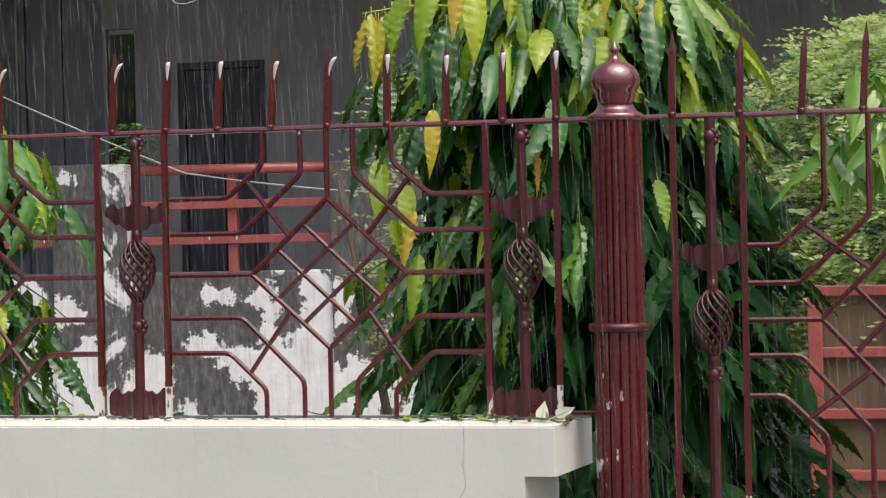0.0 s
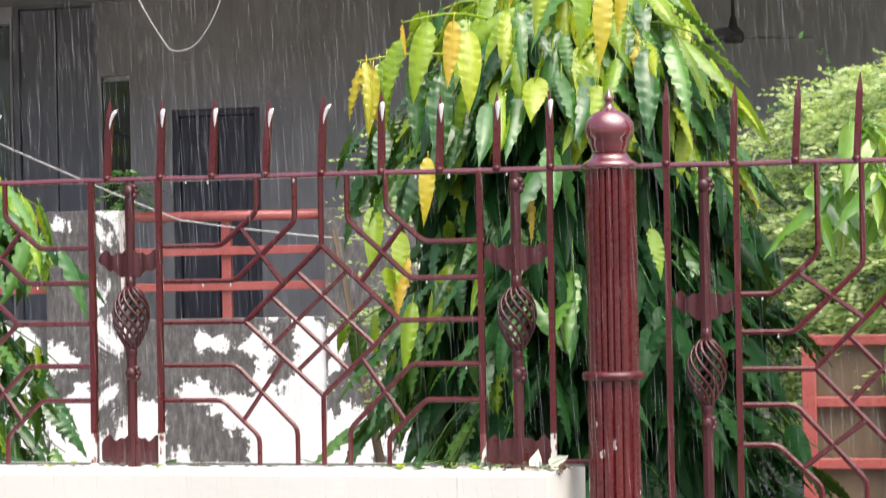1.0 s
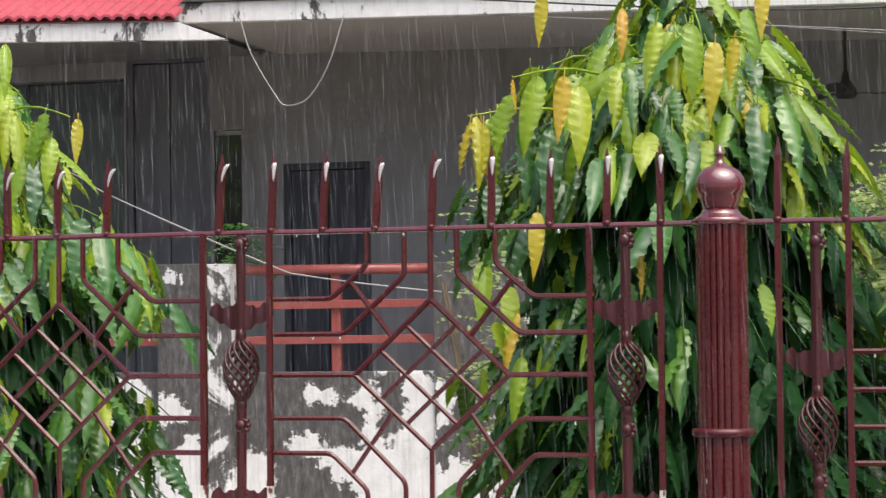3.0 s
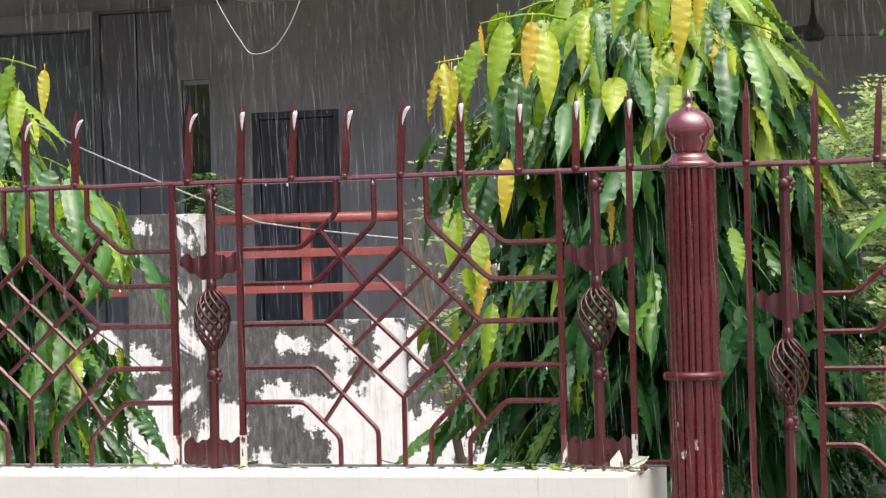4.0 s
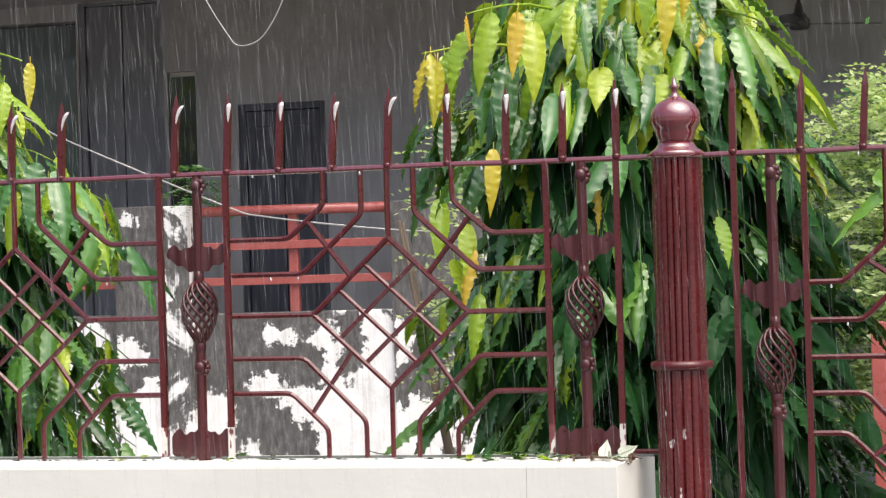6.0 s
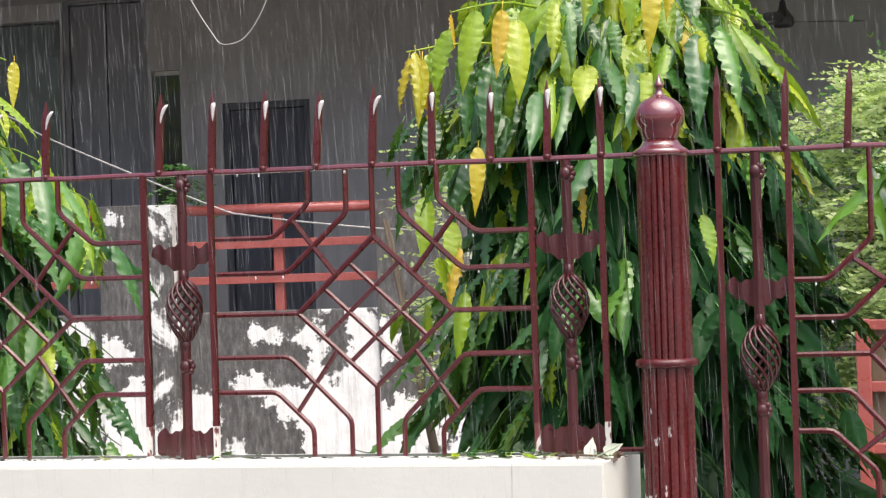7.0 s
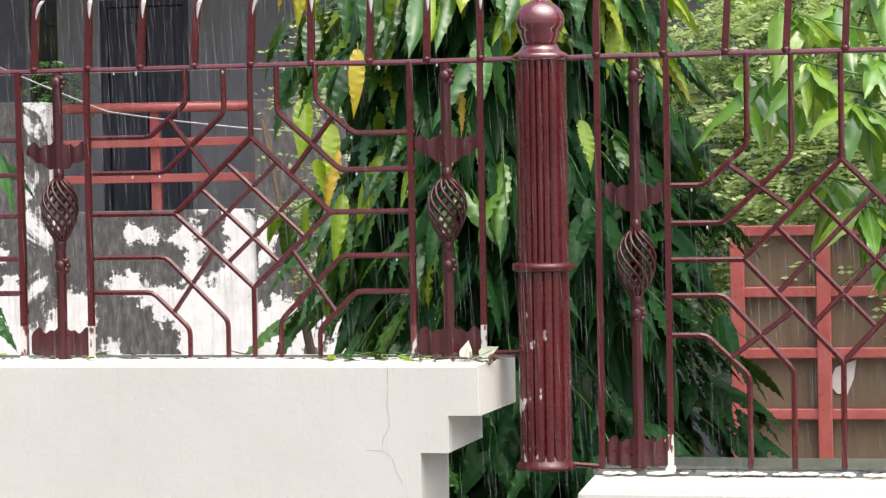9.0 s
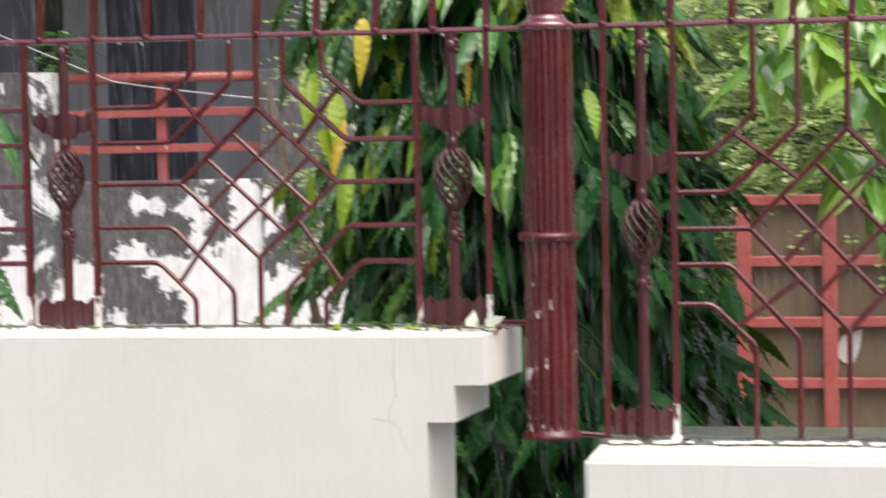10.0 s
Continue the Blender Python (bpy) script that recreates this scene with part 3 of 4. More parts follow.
for pan, u, tip, lean, curl in (
    (panel_b, -1.205, 1.935, -0.002, 1), (panel_b, -1.087, 1.935, 0.003, 1), (panel_b, -0.971, 1.937, 0.006, 1),
    (panel_a, -0.711, 1.941, 0.009, 1), (panel_a, -0.5925, 1.940, 0.007, 0.25), (panel_a, -0.478, 1.936, 0.009, 0.3),
    (panel_a, -0.362, 1.929, 0.012, 0.5), (panel_a, -0.2405, 1.936, 0.007, 0.9), (panel_a, -0.1125, 1.938, 0.003, 0.1),
    (panel_a, 0.0105, 1.927, 0.004, 0.1), (panel_a, 0.129, 1.929, 0.003, 0.1), (panel_a, 0.2395, 1.928, 0.0, 0.1),
    (panel_c, 0.474, 1.939, 0.003, 0), (panel_c, 0.607, 1.930, 0.006, 0), (panel_c, 0.729, 1.931, 0.009, 0),
    (panel_c, 0.848, 1.944, 0.010, 0), (panel_c, 0.962, 1.944, 0.008, 0), (panel_c, 1.08, 1.94, 0.004, 0),
):
    spike(pan, u, RAIL + 0.004, tip, lean, curl)

water, wnt, wb = mat("water", 0.03)
wb.inputs["Base Color"].default_value = (0.95, 0.96, 0.97, 1)
wb.inputs["Transmission Weight"].default_value = 0.7


def drop(parent, u, z, s=1.0):
    bm = bmesh.new()
    s *= 0.62
    lathe(bm, u, -0.004, [(0.0006 * s, z), (0.0022 * s, z - 0.003 * s), (0.0034 * s, z - 0.0062 * s), (0.0028 * s, z - 0.009 * s), (0.0006 * s, z - 0.0102 * s)], 8)
    part("water_drop", bm, water, parent, "clear water drop hanging below the iron", True)


for k, u in enumerate((-0.535, -0.487, -0.30, -0.17, -0.04, 0.03, 0.15)):
    drop(panel_a, u, RAIL - 0.005, 1.0 + 0.3 * (k % 3))
for u, z in ((-0.50, LV[1]), (-0.44, LV[1]), (-0.03, LV[0]), (-0.02, LV[1]), (0.06, LV[3]), (-0.38, LV[3])):
    drop(panel_a, u, z - 0.005, 1.1)
for u, z in ((-0.83, LV[0]), (-0.87, LV[1]), (-0.80, LV[3])):
    drop(panel_b, u, z - 0.005, 1.1)
for u, z in ((0.66, LVR[0]), (0.69, LVR[1]), (0.72, RAIL), (0.90, RAIL)):
    drop(panel_c, u, z - 0.005, 1.2)

# ---- fluted post between the two walls ----
PU = 0.3605
pil = thing("fence_pillar", FENCE, (PU, 0, 0.945), "fluted maroon iron pillar with ball finial and flaking paint", "pillar")
bm = bmesh.new()
lathe(bm, PU, 0, [(0.044, 0.955), (0.044, 1.345), (0.043, 1.36), (0.043, 1.77)], 32)
shaft = part("shaft", bm, red_worn, pil, smooth=True)


def ribs(z0, z1, r, n, parent, seed):
    """Uneven flat-faced flutes round the shaft, with narrow dark grooves between them."""
    rnd = random.Random(seed)
    widths = [rnd.uniform(0.55, 1.45) for _ in range(n)]
    k, a = math.tau / sum(widths), 0.0
    for w in widths:
        bm = bmesh.new()
        half, mid = w * k / 2 * 0.955, a + w * k / 2
        a += w * k
        lift = rnd.uniform(-0.0012, 0.0016)
        prof = [(-1, -0.006), (-1, -0.001), (-0.72, 0.0022), (0, 0.0034), (0.72, 0.0022), (1, -0.001), (1, -0.006)]
        ring = [[bm.verts.new((PU + (r + d + lift) * math.cos(mid + half * f), (r + d + lift) * math.sin(mid + half * f), z)) for f, d in prof] for z in (z0, z1)]
        m = len(prof)
        for i in range(m):
            bm.faces.new((ring[0][i], ring[0][(i + 1) % m], ring[1][(i + 1) % m], ring[1][i]))
        bm.faces.new(ring[0][::-1])
        bm.faces.new(ring[1])
        part("rib", bm, red_worn, parent)


ribs(1.36, 1.766, 0.0475, 17, shaft, 4)
ribs(0.962, 1.345, 0.0495, 17, shaft, 9)
bm = bmesh.new()
lathe(bm, PU, 0, [(0.050, 1.342), (0.0615, 1.345), (0.0635, 1.352), (0.0615, 1.359), (0.050, 1.362)], 36)
part("collar", bm, red_iron, pil, smooth=True)
bm = bmesh.new()
lathe(bm, PU, 0, [(0.050, 0.944), (0.060, 0.945), (0.0615, 0.952), (0.056, 0.958), (0.050, 0.966), (0.047, 0.975)], 36)
part("base_flange", bm, red_iron, pil, smooth=True)
bm = bmesh.new()
prof = [(0.046, 1.762), (0.055, 1.766), (0.059, 1.772), (0.053, 1.779), (0.044, 1.784), (0.040, 1.789), (0.0355, 1.797)]
part("cap", lathe(bm, PU, 0, prof, 36), red_ball, pil, smooth=True)
bm = bmesh.new()
prof = [(0.0345, 1.795), (0.036, 1.803), (0.041, 1.815)]
prof += [(0.0505 * math.cos(radians(a)), 1.845 + 0.042 * math.sin(radians(a))) for a in range(-35, 76, 8)]
prof += [(0.0105, 1.889), (0.0075, 1.895), (0.0065, 1.901), (0.0095, 1.905), (0.0100, 1.909), (0.006, 1.914), (0.0015, 1.930)]
part("finial", lathe(bm, PU, 0, prof, 36), red_ball, pil, "glossy ball finial with a small point", True)
bar("tie_rod", [(0.235, 0.03, TOP_L + 0.010), (0.318, 0.012, TOP_L + 0.012)], 0.006, pil, 6)
bar("tie_rod", [(0.400, 0, TOP_R + 0.010), (0.48, 0, TOP_R + 0.004)], 0.005, pil, 6)

# ---- house ----
BACK = 1.05
shutter_paint = plaster("grey_shutter_paint", (0.145, 0.15, 0.168), (0.118, 0.122, 0.138), (0.07, 0.07, 0.08), 0.5, rough=0.5)
door_mat = plaster("dark_door_paint", (0.052, 0.054, 0.070), (0.042, 0.044, 0.058), (0.022, 0.022, 0.027), 0.5, rough=0.6)
room_holes = [(-4.4, -2.585, 1.3, 2.98), (-2.572, -2.082, 0.45, 3.09), (-2.062, -1.902, 0.45, 2.672), (-1.667, -1.180, 0.45, 2.478)]
hw = thing("wall_3", HOUSE, (0, BACK, 0), "dim grey plastered front wall of the house", "house wall", kind="structure")
bm = bmesh.new()
wall_with_holes(bm, -9, 9, BACK, BACK + 0.22, -0.02, 3.3, room_holes)
part("wall_body", bm, house_wall, hw)
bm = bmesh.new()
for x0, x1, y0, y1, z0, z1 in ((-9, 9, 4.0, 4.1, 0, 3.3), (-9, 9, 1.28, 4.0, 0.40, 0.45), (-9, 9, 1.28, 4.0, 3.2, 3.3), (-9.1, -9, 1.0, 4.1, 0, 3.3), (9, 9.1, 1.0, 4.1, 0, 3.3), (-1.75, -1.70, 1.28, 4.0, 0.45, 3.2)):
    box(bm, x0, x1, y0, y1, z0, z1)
part("inner_room", bm, dark_room, hw, "unlit inside of the rooms, coloured dark")


def door(name, u0, u1, z0, z1, leaves, label, finish):
    """Closed boarded door leaves set back in their opening, with a frame round them."""
    d = thing(name, HOUSE, ((u0 + u1) / 2, BACK, z0), label, "door", kind="structure")
    for x0, x1, y1, y2 in ((u0, u0 + 0.035, z0, z1), (u1 - 0.035, u1, z0, z1), (u0 + 0.035, u1 - 0.035, z1 - 0.035, z1)):
        bm = bmesh.new()
        part("frame", box(bm, x0 + 0.001, x1 - 0.001, BACK + 0.012, BACK + 0.10, y1, y2 - 0.001), finish, d)
    w = (u1 - u0 - 0.07) / leaves
    for k in range(leaves):
        x = u0 + 0.035 + w * k
        bm = bmesh.new()
        leaf = part("door_leaf", box(bm, x + 0.003, x + w - 0.003, BACK + 0.03, BACK + 0.06, z0, z1 - 0.04, 0.003), finish, d)
        for zz in (0.12, 0.42, 0.72) if z1 < 3 else ():
            bm = bmesh.new()
            part("panel", box(bm, x + 0.05, x + w - 0.05, BACK + 0.024, BACK + 0.032, z0 + (z1 - z0) * zz, z0 + (z1 - z0) * (zz + 0.22), 0.004), finish, leaf)


door("door_1", -1.667, -1.180, 0.45, 2.478, 2, "closed dark double door of the veranda", door_mat)
door("door_2", -2.572, -2.082, 0.45, 3.09, 2, "tall dark closed shutter beside the narrow window", shutter_paint)
glass, gnt, gb = mat("dark_window_glass", 0.08)
gb.inputs["Base Color"].default_value = (0.105, 0.125, 0.134, 1)
clear_glass, cgn, cgb = mat("clear_dark_glass", 0.04)
cgb.inputs["Base Color"].default_value = (0.012, 0.016, 0.018, 1)
win = thing("window_1", HOUSE, (-3.5, BACK, 1.3), "dark window pane reflecting the garden", "window", kind="structure")
for k in range(3):
    bm = bmesh.new()
    part("pane", box(bm, -4.39 + 0.6 * k, -3.82 + 0.6 * k, BACK + 0.09, BACK + 0.096, 1.31, 2.97), glass, win)
    bm = bmesh.new()
    part("frame", box(bm, -3.82 + 0.6 * k, -3.79 + 0.6 * k, BACK + 0.07, BACK + 0.12, 1.305, 2.975), door_mat, win)
bm = bmesh.new()
win_b = thing("window_2", HOUSE, (-1.98, BACK, 0.45), "narrow dark window beside the tall shutter", "window", kind="structure")
part("pane", box(bm, -2.057, -1.907, BACK + 0.012, BACK + 0.018, 0.46, 2.645), clear_glass, win_b)
bm = bmesh.new()
part("frame", box(bm, -2.060, -1.904, BACK + 0.04, BACK + 0.13, 2.645, 2.671), house_soffit, win_b)
fl = thing("veranda_floor", HOUSE, (0, 0.5, 0), "raised cement veranda floor of the house", "floor", kind="structure")
bm = bmesh.new()
part("slab", box(bm, -9, 9, -0.1, BACK, -0.02, 0.45), house_wall, fl)

can = thing("canopy", HOUSE, (0.5, -0.3, 3.06), "concrete canopy slab with peeling white fascia", "canopy", kind="structure")
FALL = 0.024


def sagging(bm):
    """The canopy falls a little towards its far end."""
    for v in bm.verts:
        v.co.z -= FALL * (v.co.x + 1.70)
    return bm


def long_box(x0, x1, y0, y1, z0, z1, bevel=0.0):
    bm = bmesh.new()
    return sagging(box(bm, x0, x1, y0, y1, z0, z1, bevel))


part("slab", long_box(-1.695, 5, -0.262, BACK + 0.0, 3.070, 3.14), house_soffit, can)
part("fascia", long_box(-1.70, 5, -0.31, -0.264, 3.054, 3.150, 0.004), peeling, can, "white fascia with black peeled patches")
part("coping", long_box(-1.70, 5, -0.335, -0.20, 3.152, 3.166, 0.004), wet_cement, can)
bm = bmesh.new()
part("upper_wall", box(bm, -9, 9, BACK, BACK + 0.2, 3.31, 5.6), house_wall, can)
bm = bmesh.new()
part("beam", box(bm, -9, -1.71, -0.1, BACK - 0.002, 3.10, 3.22), house_soffit, can)

def tile_mesh(run, rise):
    """One half-round tile row running up the slope."""
    bm = bmesh.new()
    seg, rings = 6, []
    for j in range(2):
        rings.append([bm.verts.new((0.034 * math.cos(math.pi * i / seg), run * j, rise * j + 0.026 * math.sin(math.pi * i / seg))) for i in range(seg + 1)]
                     + [bm.verts.new((0.022 * math.cos(math.pi * i / seg), run * j, rise * j + 0.014 * math.sin(math.pi * i / seg))) for i in range(seg, -1, -1)])
    m = len(rings[0])
    for i in range(m):
        bm.faces.new((rings[0][i], rings[0][(i + 1) % m], rings[1][(i + 1) % m], rings[1][i]))
    bm.faces.new(rings[0][::-1])
    bm.faces.new(rings[1])
    return mesh_of("tile", bm, tile_red)


def tile_row(mesh, roof, u, y, z):
    ob = new("tile", mesh)
    ob.parent = roof
    ob.location = Vector((u, y, z)) - ORIGIN[roof.name]
    return tagged(ob)


rf = thing("tiled_roof", plane_at(9.6), (-2.4, 0, 2.95), "sloping red tiled porch roof with peeling white edge", "roof", kind="structure")
bm = bmesh.new()
prism(bm, [(-6, 3.085), (-6, 3.158), (-1.705, 3.002), (-1.470, 2.912), (-1.705, 2.920)], 0.0, 0.05)
part("fascia", bm, peeling, rf, "white fascia with black peeled patches")
# Underside in the darker wall plaster, which stands for its shade.
bm = bmesh.new()
part("soffit", box(bm, -6, -1.935, 0.06, 1.7, 3.066, 3.074), house_wall, rf)
for k in range(58):
    u = -1.74 - k * 0.062
    run = min(1.3, (-1.70 - u) * 2.42)
    tile_row(tile_mesh(run, run * 0.477), rf, u, -0.03, 3.014 - (u + 1.70) * 0.036)
bm = bmesh.new()
bm.faces.new([bm.verts.new(p) for p in ((-6, -0.02, 3.16), (-1.71, -0.02, 3.006), (-2.24, 1.28, 3.645), (-6, 1.28, 3.78))])
bmesh.ops.solidify(bm, geom=bm.faces[:], thickness=0.02)
part("tile_bed", bm, tile_red, rf)

rf2 = thing("tiled_roof", HOUSE, (0.0, -0.3, 3.17), "red tiled roof rising above the white canopy edge", "roof", kind="structure")
upper = tile_mesh(1.0, 0.5)
for k in range(62):
    u = -1.655 + k * 0.062
    tile_row(upper, rf2, u, -0.25, 3.176 - FALL * (u + 1.70))
bm = bmesh.new()
bm.faces.new([bm.verts.new(p) for p in ((-1.69, -0.24, 3.168), (2.2, -0.24, 3.168 - FALL * 3.9), (2.2, 0.76, 3.668 - FALL * 3.9), (-1.69, 0.76, 3.668))])
bmesh.ops.solidify(bm, geom=bm.faces[:], thickness=0.02)
part("tile_bed", bm, tile_red, rf2)

par = thing("parapet", HOUSE, (-1.0, 0, 0), "lime-washed veranda parapet blackened with mould", "parapet", kind="structure")
bm = bmesh.new()
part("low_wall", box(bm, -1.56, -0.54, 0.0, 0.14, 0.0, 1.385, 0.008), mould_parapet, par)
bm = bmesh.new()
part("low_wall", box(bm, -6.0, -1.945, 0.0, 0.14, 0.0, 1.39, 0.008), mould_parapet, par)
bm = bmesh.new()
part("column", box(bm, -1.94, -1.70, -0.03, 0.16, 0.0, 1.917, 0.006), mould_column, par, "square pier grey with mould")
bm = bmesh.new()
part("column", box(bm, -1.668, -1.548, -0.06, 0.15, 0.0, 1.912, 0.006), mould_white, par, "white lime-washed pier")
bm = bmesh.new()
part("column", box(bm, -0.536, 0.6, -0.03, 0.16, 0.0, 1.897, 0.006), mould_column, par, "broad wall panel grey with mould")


def railing(u0, u1, posts, z_low):
    r = thing("veranda_railing", HOUSE, ((u0 + u1) / 2, 0.05, z_low), "coral red painted iron railing above the parapet", "railing", "veranda railings")
    bm = bmesh.new()
    tube(bm, [(u0, 0.05, 1.880), (u1, 0.05, 1.872)], 0.025, 12)
    part("top_rail", bm, coral, r, smooth=True)
    for z in (1.708, 1.538):
        bm = bmesh.new()
        part("flat_rail", box(bm, u0, u1, 0.04, 0.06, z - 0.020, z + 0.020, 0.003), coral, r)
    for u in posts:
        bm = bmesh.new()
        part("post", box(bm, u - 0.024, u + 0.024, 0.062, 0.095, z_low, 1.86, 0.003), coral, r)


railing(-1.548, -0.537, (-1.05,), 1.38)
railing(-3.6, -1.94, (-2.62, -3.2), 1.385)


def cable(name, m, pts, r, material, label):
    """A slack cable through a few hooks, smoothed."""
    fine = []
    P = [Vector(p) for p in pts]
    P = [P[0] * 2 - P[1]] + P + [P[-1] * 2 - P[-2]]
    for i in range(1, len(P) - 2):
        a, b, c, d = P[i - 1:i + 3]
        for k in range(10):
            t = k / 10
            fine.append(0.5 * ((2 * b) + (c - a) * t + (2 * a - 5 * b + 4 * c - d) * t * t + (3 * b - a - 3 * c + d) * t ** 3))
    fine.append(P[-2])
    bm = bmesh.new()
    tube(bm, fine, r, 6)
    ob = new(name, mesh_of(name, bm, material, True))
    ob.matrix_world = m
    return tagged(ob, label, "cable")


W = plane_at(9.9)
cable("hanging_cable", W, [(-1.45, 0, 3.06), (-1.404, 0, 2.908), (-1.349, 0, 2.799), (-1.28, 0, 2.69), (-1.231, 0, 2.633), (-1.142, 0, 2.642), (-1.072, 0, 2.708), (-1.001, 0, 2.836), (-0.93, 0, 3.05)], 0.003, cable_white, "slack pale cable hanging below the canopy")
cable("clothes_line", W, [(-3.4, 0, 2.78), (-2.7, 0, 2.50), (-2.301, 0, 2.345), (-2.093, 0, 2.228), (-1.329, 0, 1.896), (-1.11, 0, 1.832), (-0.536, 0, 1.755), (-0.3, 0.45, 1.74)], 0.0042, cable_white, "white line tied across to the parapet")
cable("overhead_wire", plane_at(9.0), [(-1.9, 0, 3.12), (-0.2, 0, 2.93), (1.2, 0, 2.82), (2.6, 0, 2.86)], 0.004, cable_black, "thin black wire below the canopy")
cable("overhead_wire", plane_at(10.0), [(-0.5, 0, 3.045), (0.078, 0, 2.988), (0.849, 0, 2.921), (1.168, 0, 2.891), (2.04, 0, 2.817), (3.4, 0, 2.75)], 0.0028, cable_white, "pale wet wire strung below the canopy")
cable("overhead_wire", plane_at(10.0), [(0.9, 0, 2.916), (1.387, 0, 2.862), (2.04, 0, 2.79), (3.4, 0, 2.70)], 0.0018, cable_white, "pale wet wire strung below the canopy")


def ceiling_fan(m, u, w, z, soffit):
    """A fan at rest: rod, bell-shaped cover, motor and three blades."""
    fan = thing("ceiling_fan", m, (u, w, soffit), "dark three-bladed ceiling fan hanging under the canopy", "fan")
    bm = bmesh.new()
    lathe(bm, u, w, [(0.0, soffit), (0.035, soffit), (0.03, soffit - 0.03), (0.009, soffit - 0.045), (0.009, z + 0.07), (0.0, z + 0.07)], 12)
    part("rod", bm, fan_dark, fan, smooth=True)
    bm = bmesh.new()
    lathe(bm, u, w, [(0.0, z + 0.10), (0.014, z + 0.10), (0.022, z + 0.06), (0.038, z + 0.038), (0.05, z + 0.02), (0.052, z - 0.012), (0.042, z - 0.026), (0.0, z - 0.028)], 18)
    part("motor", bm, fan_dark, fan, smooth=True)
    for k in range(3):
        a = math.radians(22 + 120 * k)
        bm = bmesh.new()
        prev = None
        for s, h in ((0.045, 0.012), (0.12, 0.014), (0.15, 0.045), (0.30, 0.055), (0.385, 0.05), (0.40, 0.03)):
            ring = [bm.verts.new((s, y * h, t + y * h * 0.15)) for y, t in ((-1, -0.002), (1, -0.002), (1, 0.002), (-1, 0.002))]
            if prev:
                for q in range(4):
                    bm.faces.new((prev[q], prev[(q + 1) % 4], ring[(q + 1) % 4], ring[q]))
            else:
                bm.faces.new(ring[::-1])
            prev = ring
        bm.faces.new(prev)
        bmesh.ops.transform(bm, matrix=Matrix.Translation((u, w, z)) @ Matrix.Rotation(a, 4, "Z"), verts=bm.verts[:])
        part("blade", bm, fan_dark, fan)


ceiling_fan(plane_at(10.9), 1.487, 0.0, 2.683, 3.074)

# ---- red gate with brown boards ----
gm = plane_at(8.3)
gate = thing("yard_gate", gm, (2.1, 0, 0), "coral red iron grid gate backed with brown boards", "gate")
bm = bmesh.new()
part("board", box(bm, 1.36, 3.4, 0.03, 0.05, 0.05, 1.315), board, gate, "brown weathered board")
for k in range(7):
    bm = bmesh.new()
    u = 1.378 + 0.309 * k
    part("upright", box(bm, u - 0.026, u + 0.026, -0.02, 0.02, 0.0, 1.324, 0.004), coral, gate)
for k in range(6):
    bm = bmesh.new()
    z = 1.302 - 0.2228 * k
    part("cross_rail", box(bm, 1.355, 3.4, -0.012, 0.024, z - 0.019, z + 0.019, 0.004), coral, gate)
bm = bmesh.new()
prism(bm, [(1.70, 0.74), (1.725, 0.80), (1.80, 0.83), (1.79, 0.76), (1.765, 0.70), (1.73, 0.705)], 0.024, 0.029)
part("torn_patch", bm, house_soffit, gate, "pale torn patch on the board")

# ---- plants ----
def leaf_mesh(name, L, W, waves, amp, arch, fold, seg, material):
    """A blade that hangs from its stalk: arched midrib, folded halves, frilled margins, drawn-out tip."""
    bm = bmesh.new()
    rows = []
    ph = L * 170 + W * 900
    for i in range(seg + 1):
        s = i / seg
        half = W / 2 * max(0.02, (s ** 0.55 * (1 - s) ** 1.15) / 0.345)
        a = arch * s * (1.6 - 0.6 * s)
        z = -L * s * math.cos(a * 0.45)
        y = -L * s * math.sin(arch * 0.5) * (1 - s * 0.75)
        grow = min(1.0, half / (W * 0.28))
        row = []
        for side in (-1, 1):
            w = math.sin(s * waves * math.tau + ph + side * 2.1 + 1.3 * math.sin(s * 5 + ph)) * (0.6 + 0.4 * math.sin(s * 9 + ph * 2 + side)) + 0.45 * math.sin(s * waves * 2.3 * math.tau + ph * 3 - side)
            edge = half * (1 + 0.085 * w * grow)
            row.append([bm.verts.new((side * edge * k, y + edge * k * fold * (1.25 - 0.35 * k) + amp * grow * w * k ** 2.2, z + 0.25 * half * k * k)) for k in (0.55, 1.0)])
        rows.append((row[0][1], row[0][0], bm.verts.new((0, y, z)), row[1][0], row[1][1]))
    for r0, r1 in zip(rows, rows[1:]):
        for j in range(4):
            bm.faces.new((r0[j], r0[j + 1], r1[j + 1], r1[j]))
    tube(bm, [(0, 0.004, 0.022), (0, 0, 0.0), rows[seg // 3][2].co + Vector((0, 0.0012, 0)), rows[-2][2].co + Vector((0, 0.0012, 0))], [0.0016, 0.0015, 0.0011, 0.0004], 3)
    return mesh_of(name, bm, material, True)


def blade_set(material, count, L, W, waves, amp, seed, seg=14):
    rnd = random.Random(seed)
    return [leaf_mesh("leaf", rnd.uniform(*L), rnd.uniform(*W), rnd.uniform(*waves), amp * rnd.uniform(0.5, 1.3), rnd.uniform(0.2, 1.1), rnd.uniform(0.15, 0.75), seg, material) for _ in range(count)]


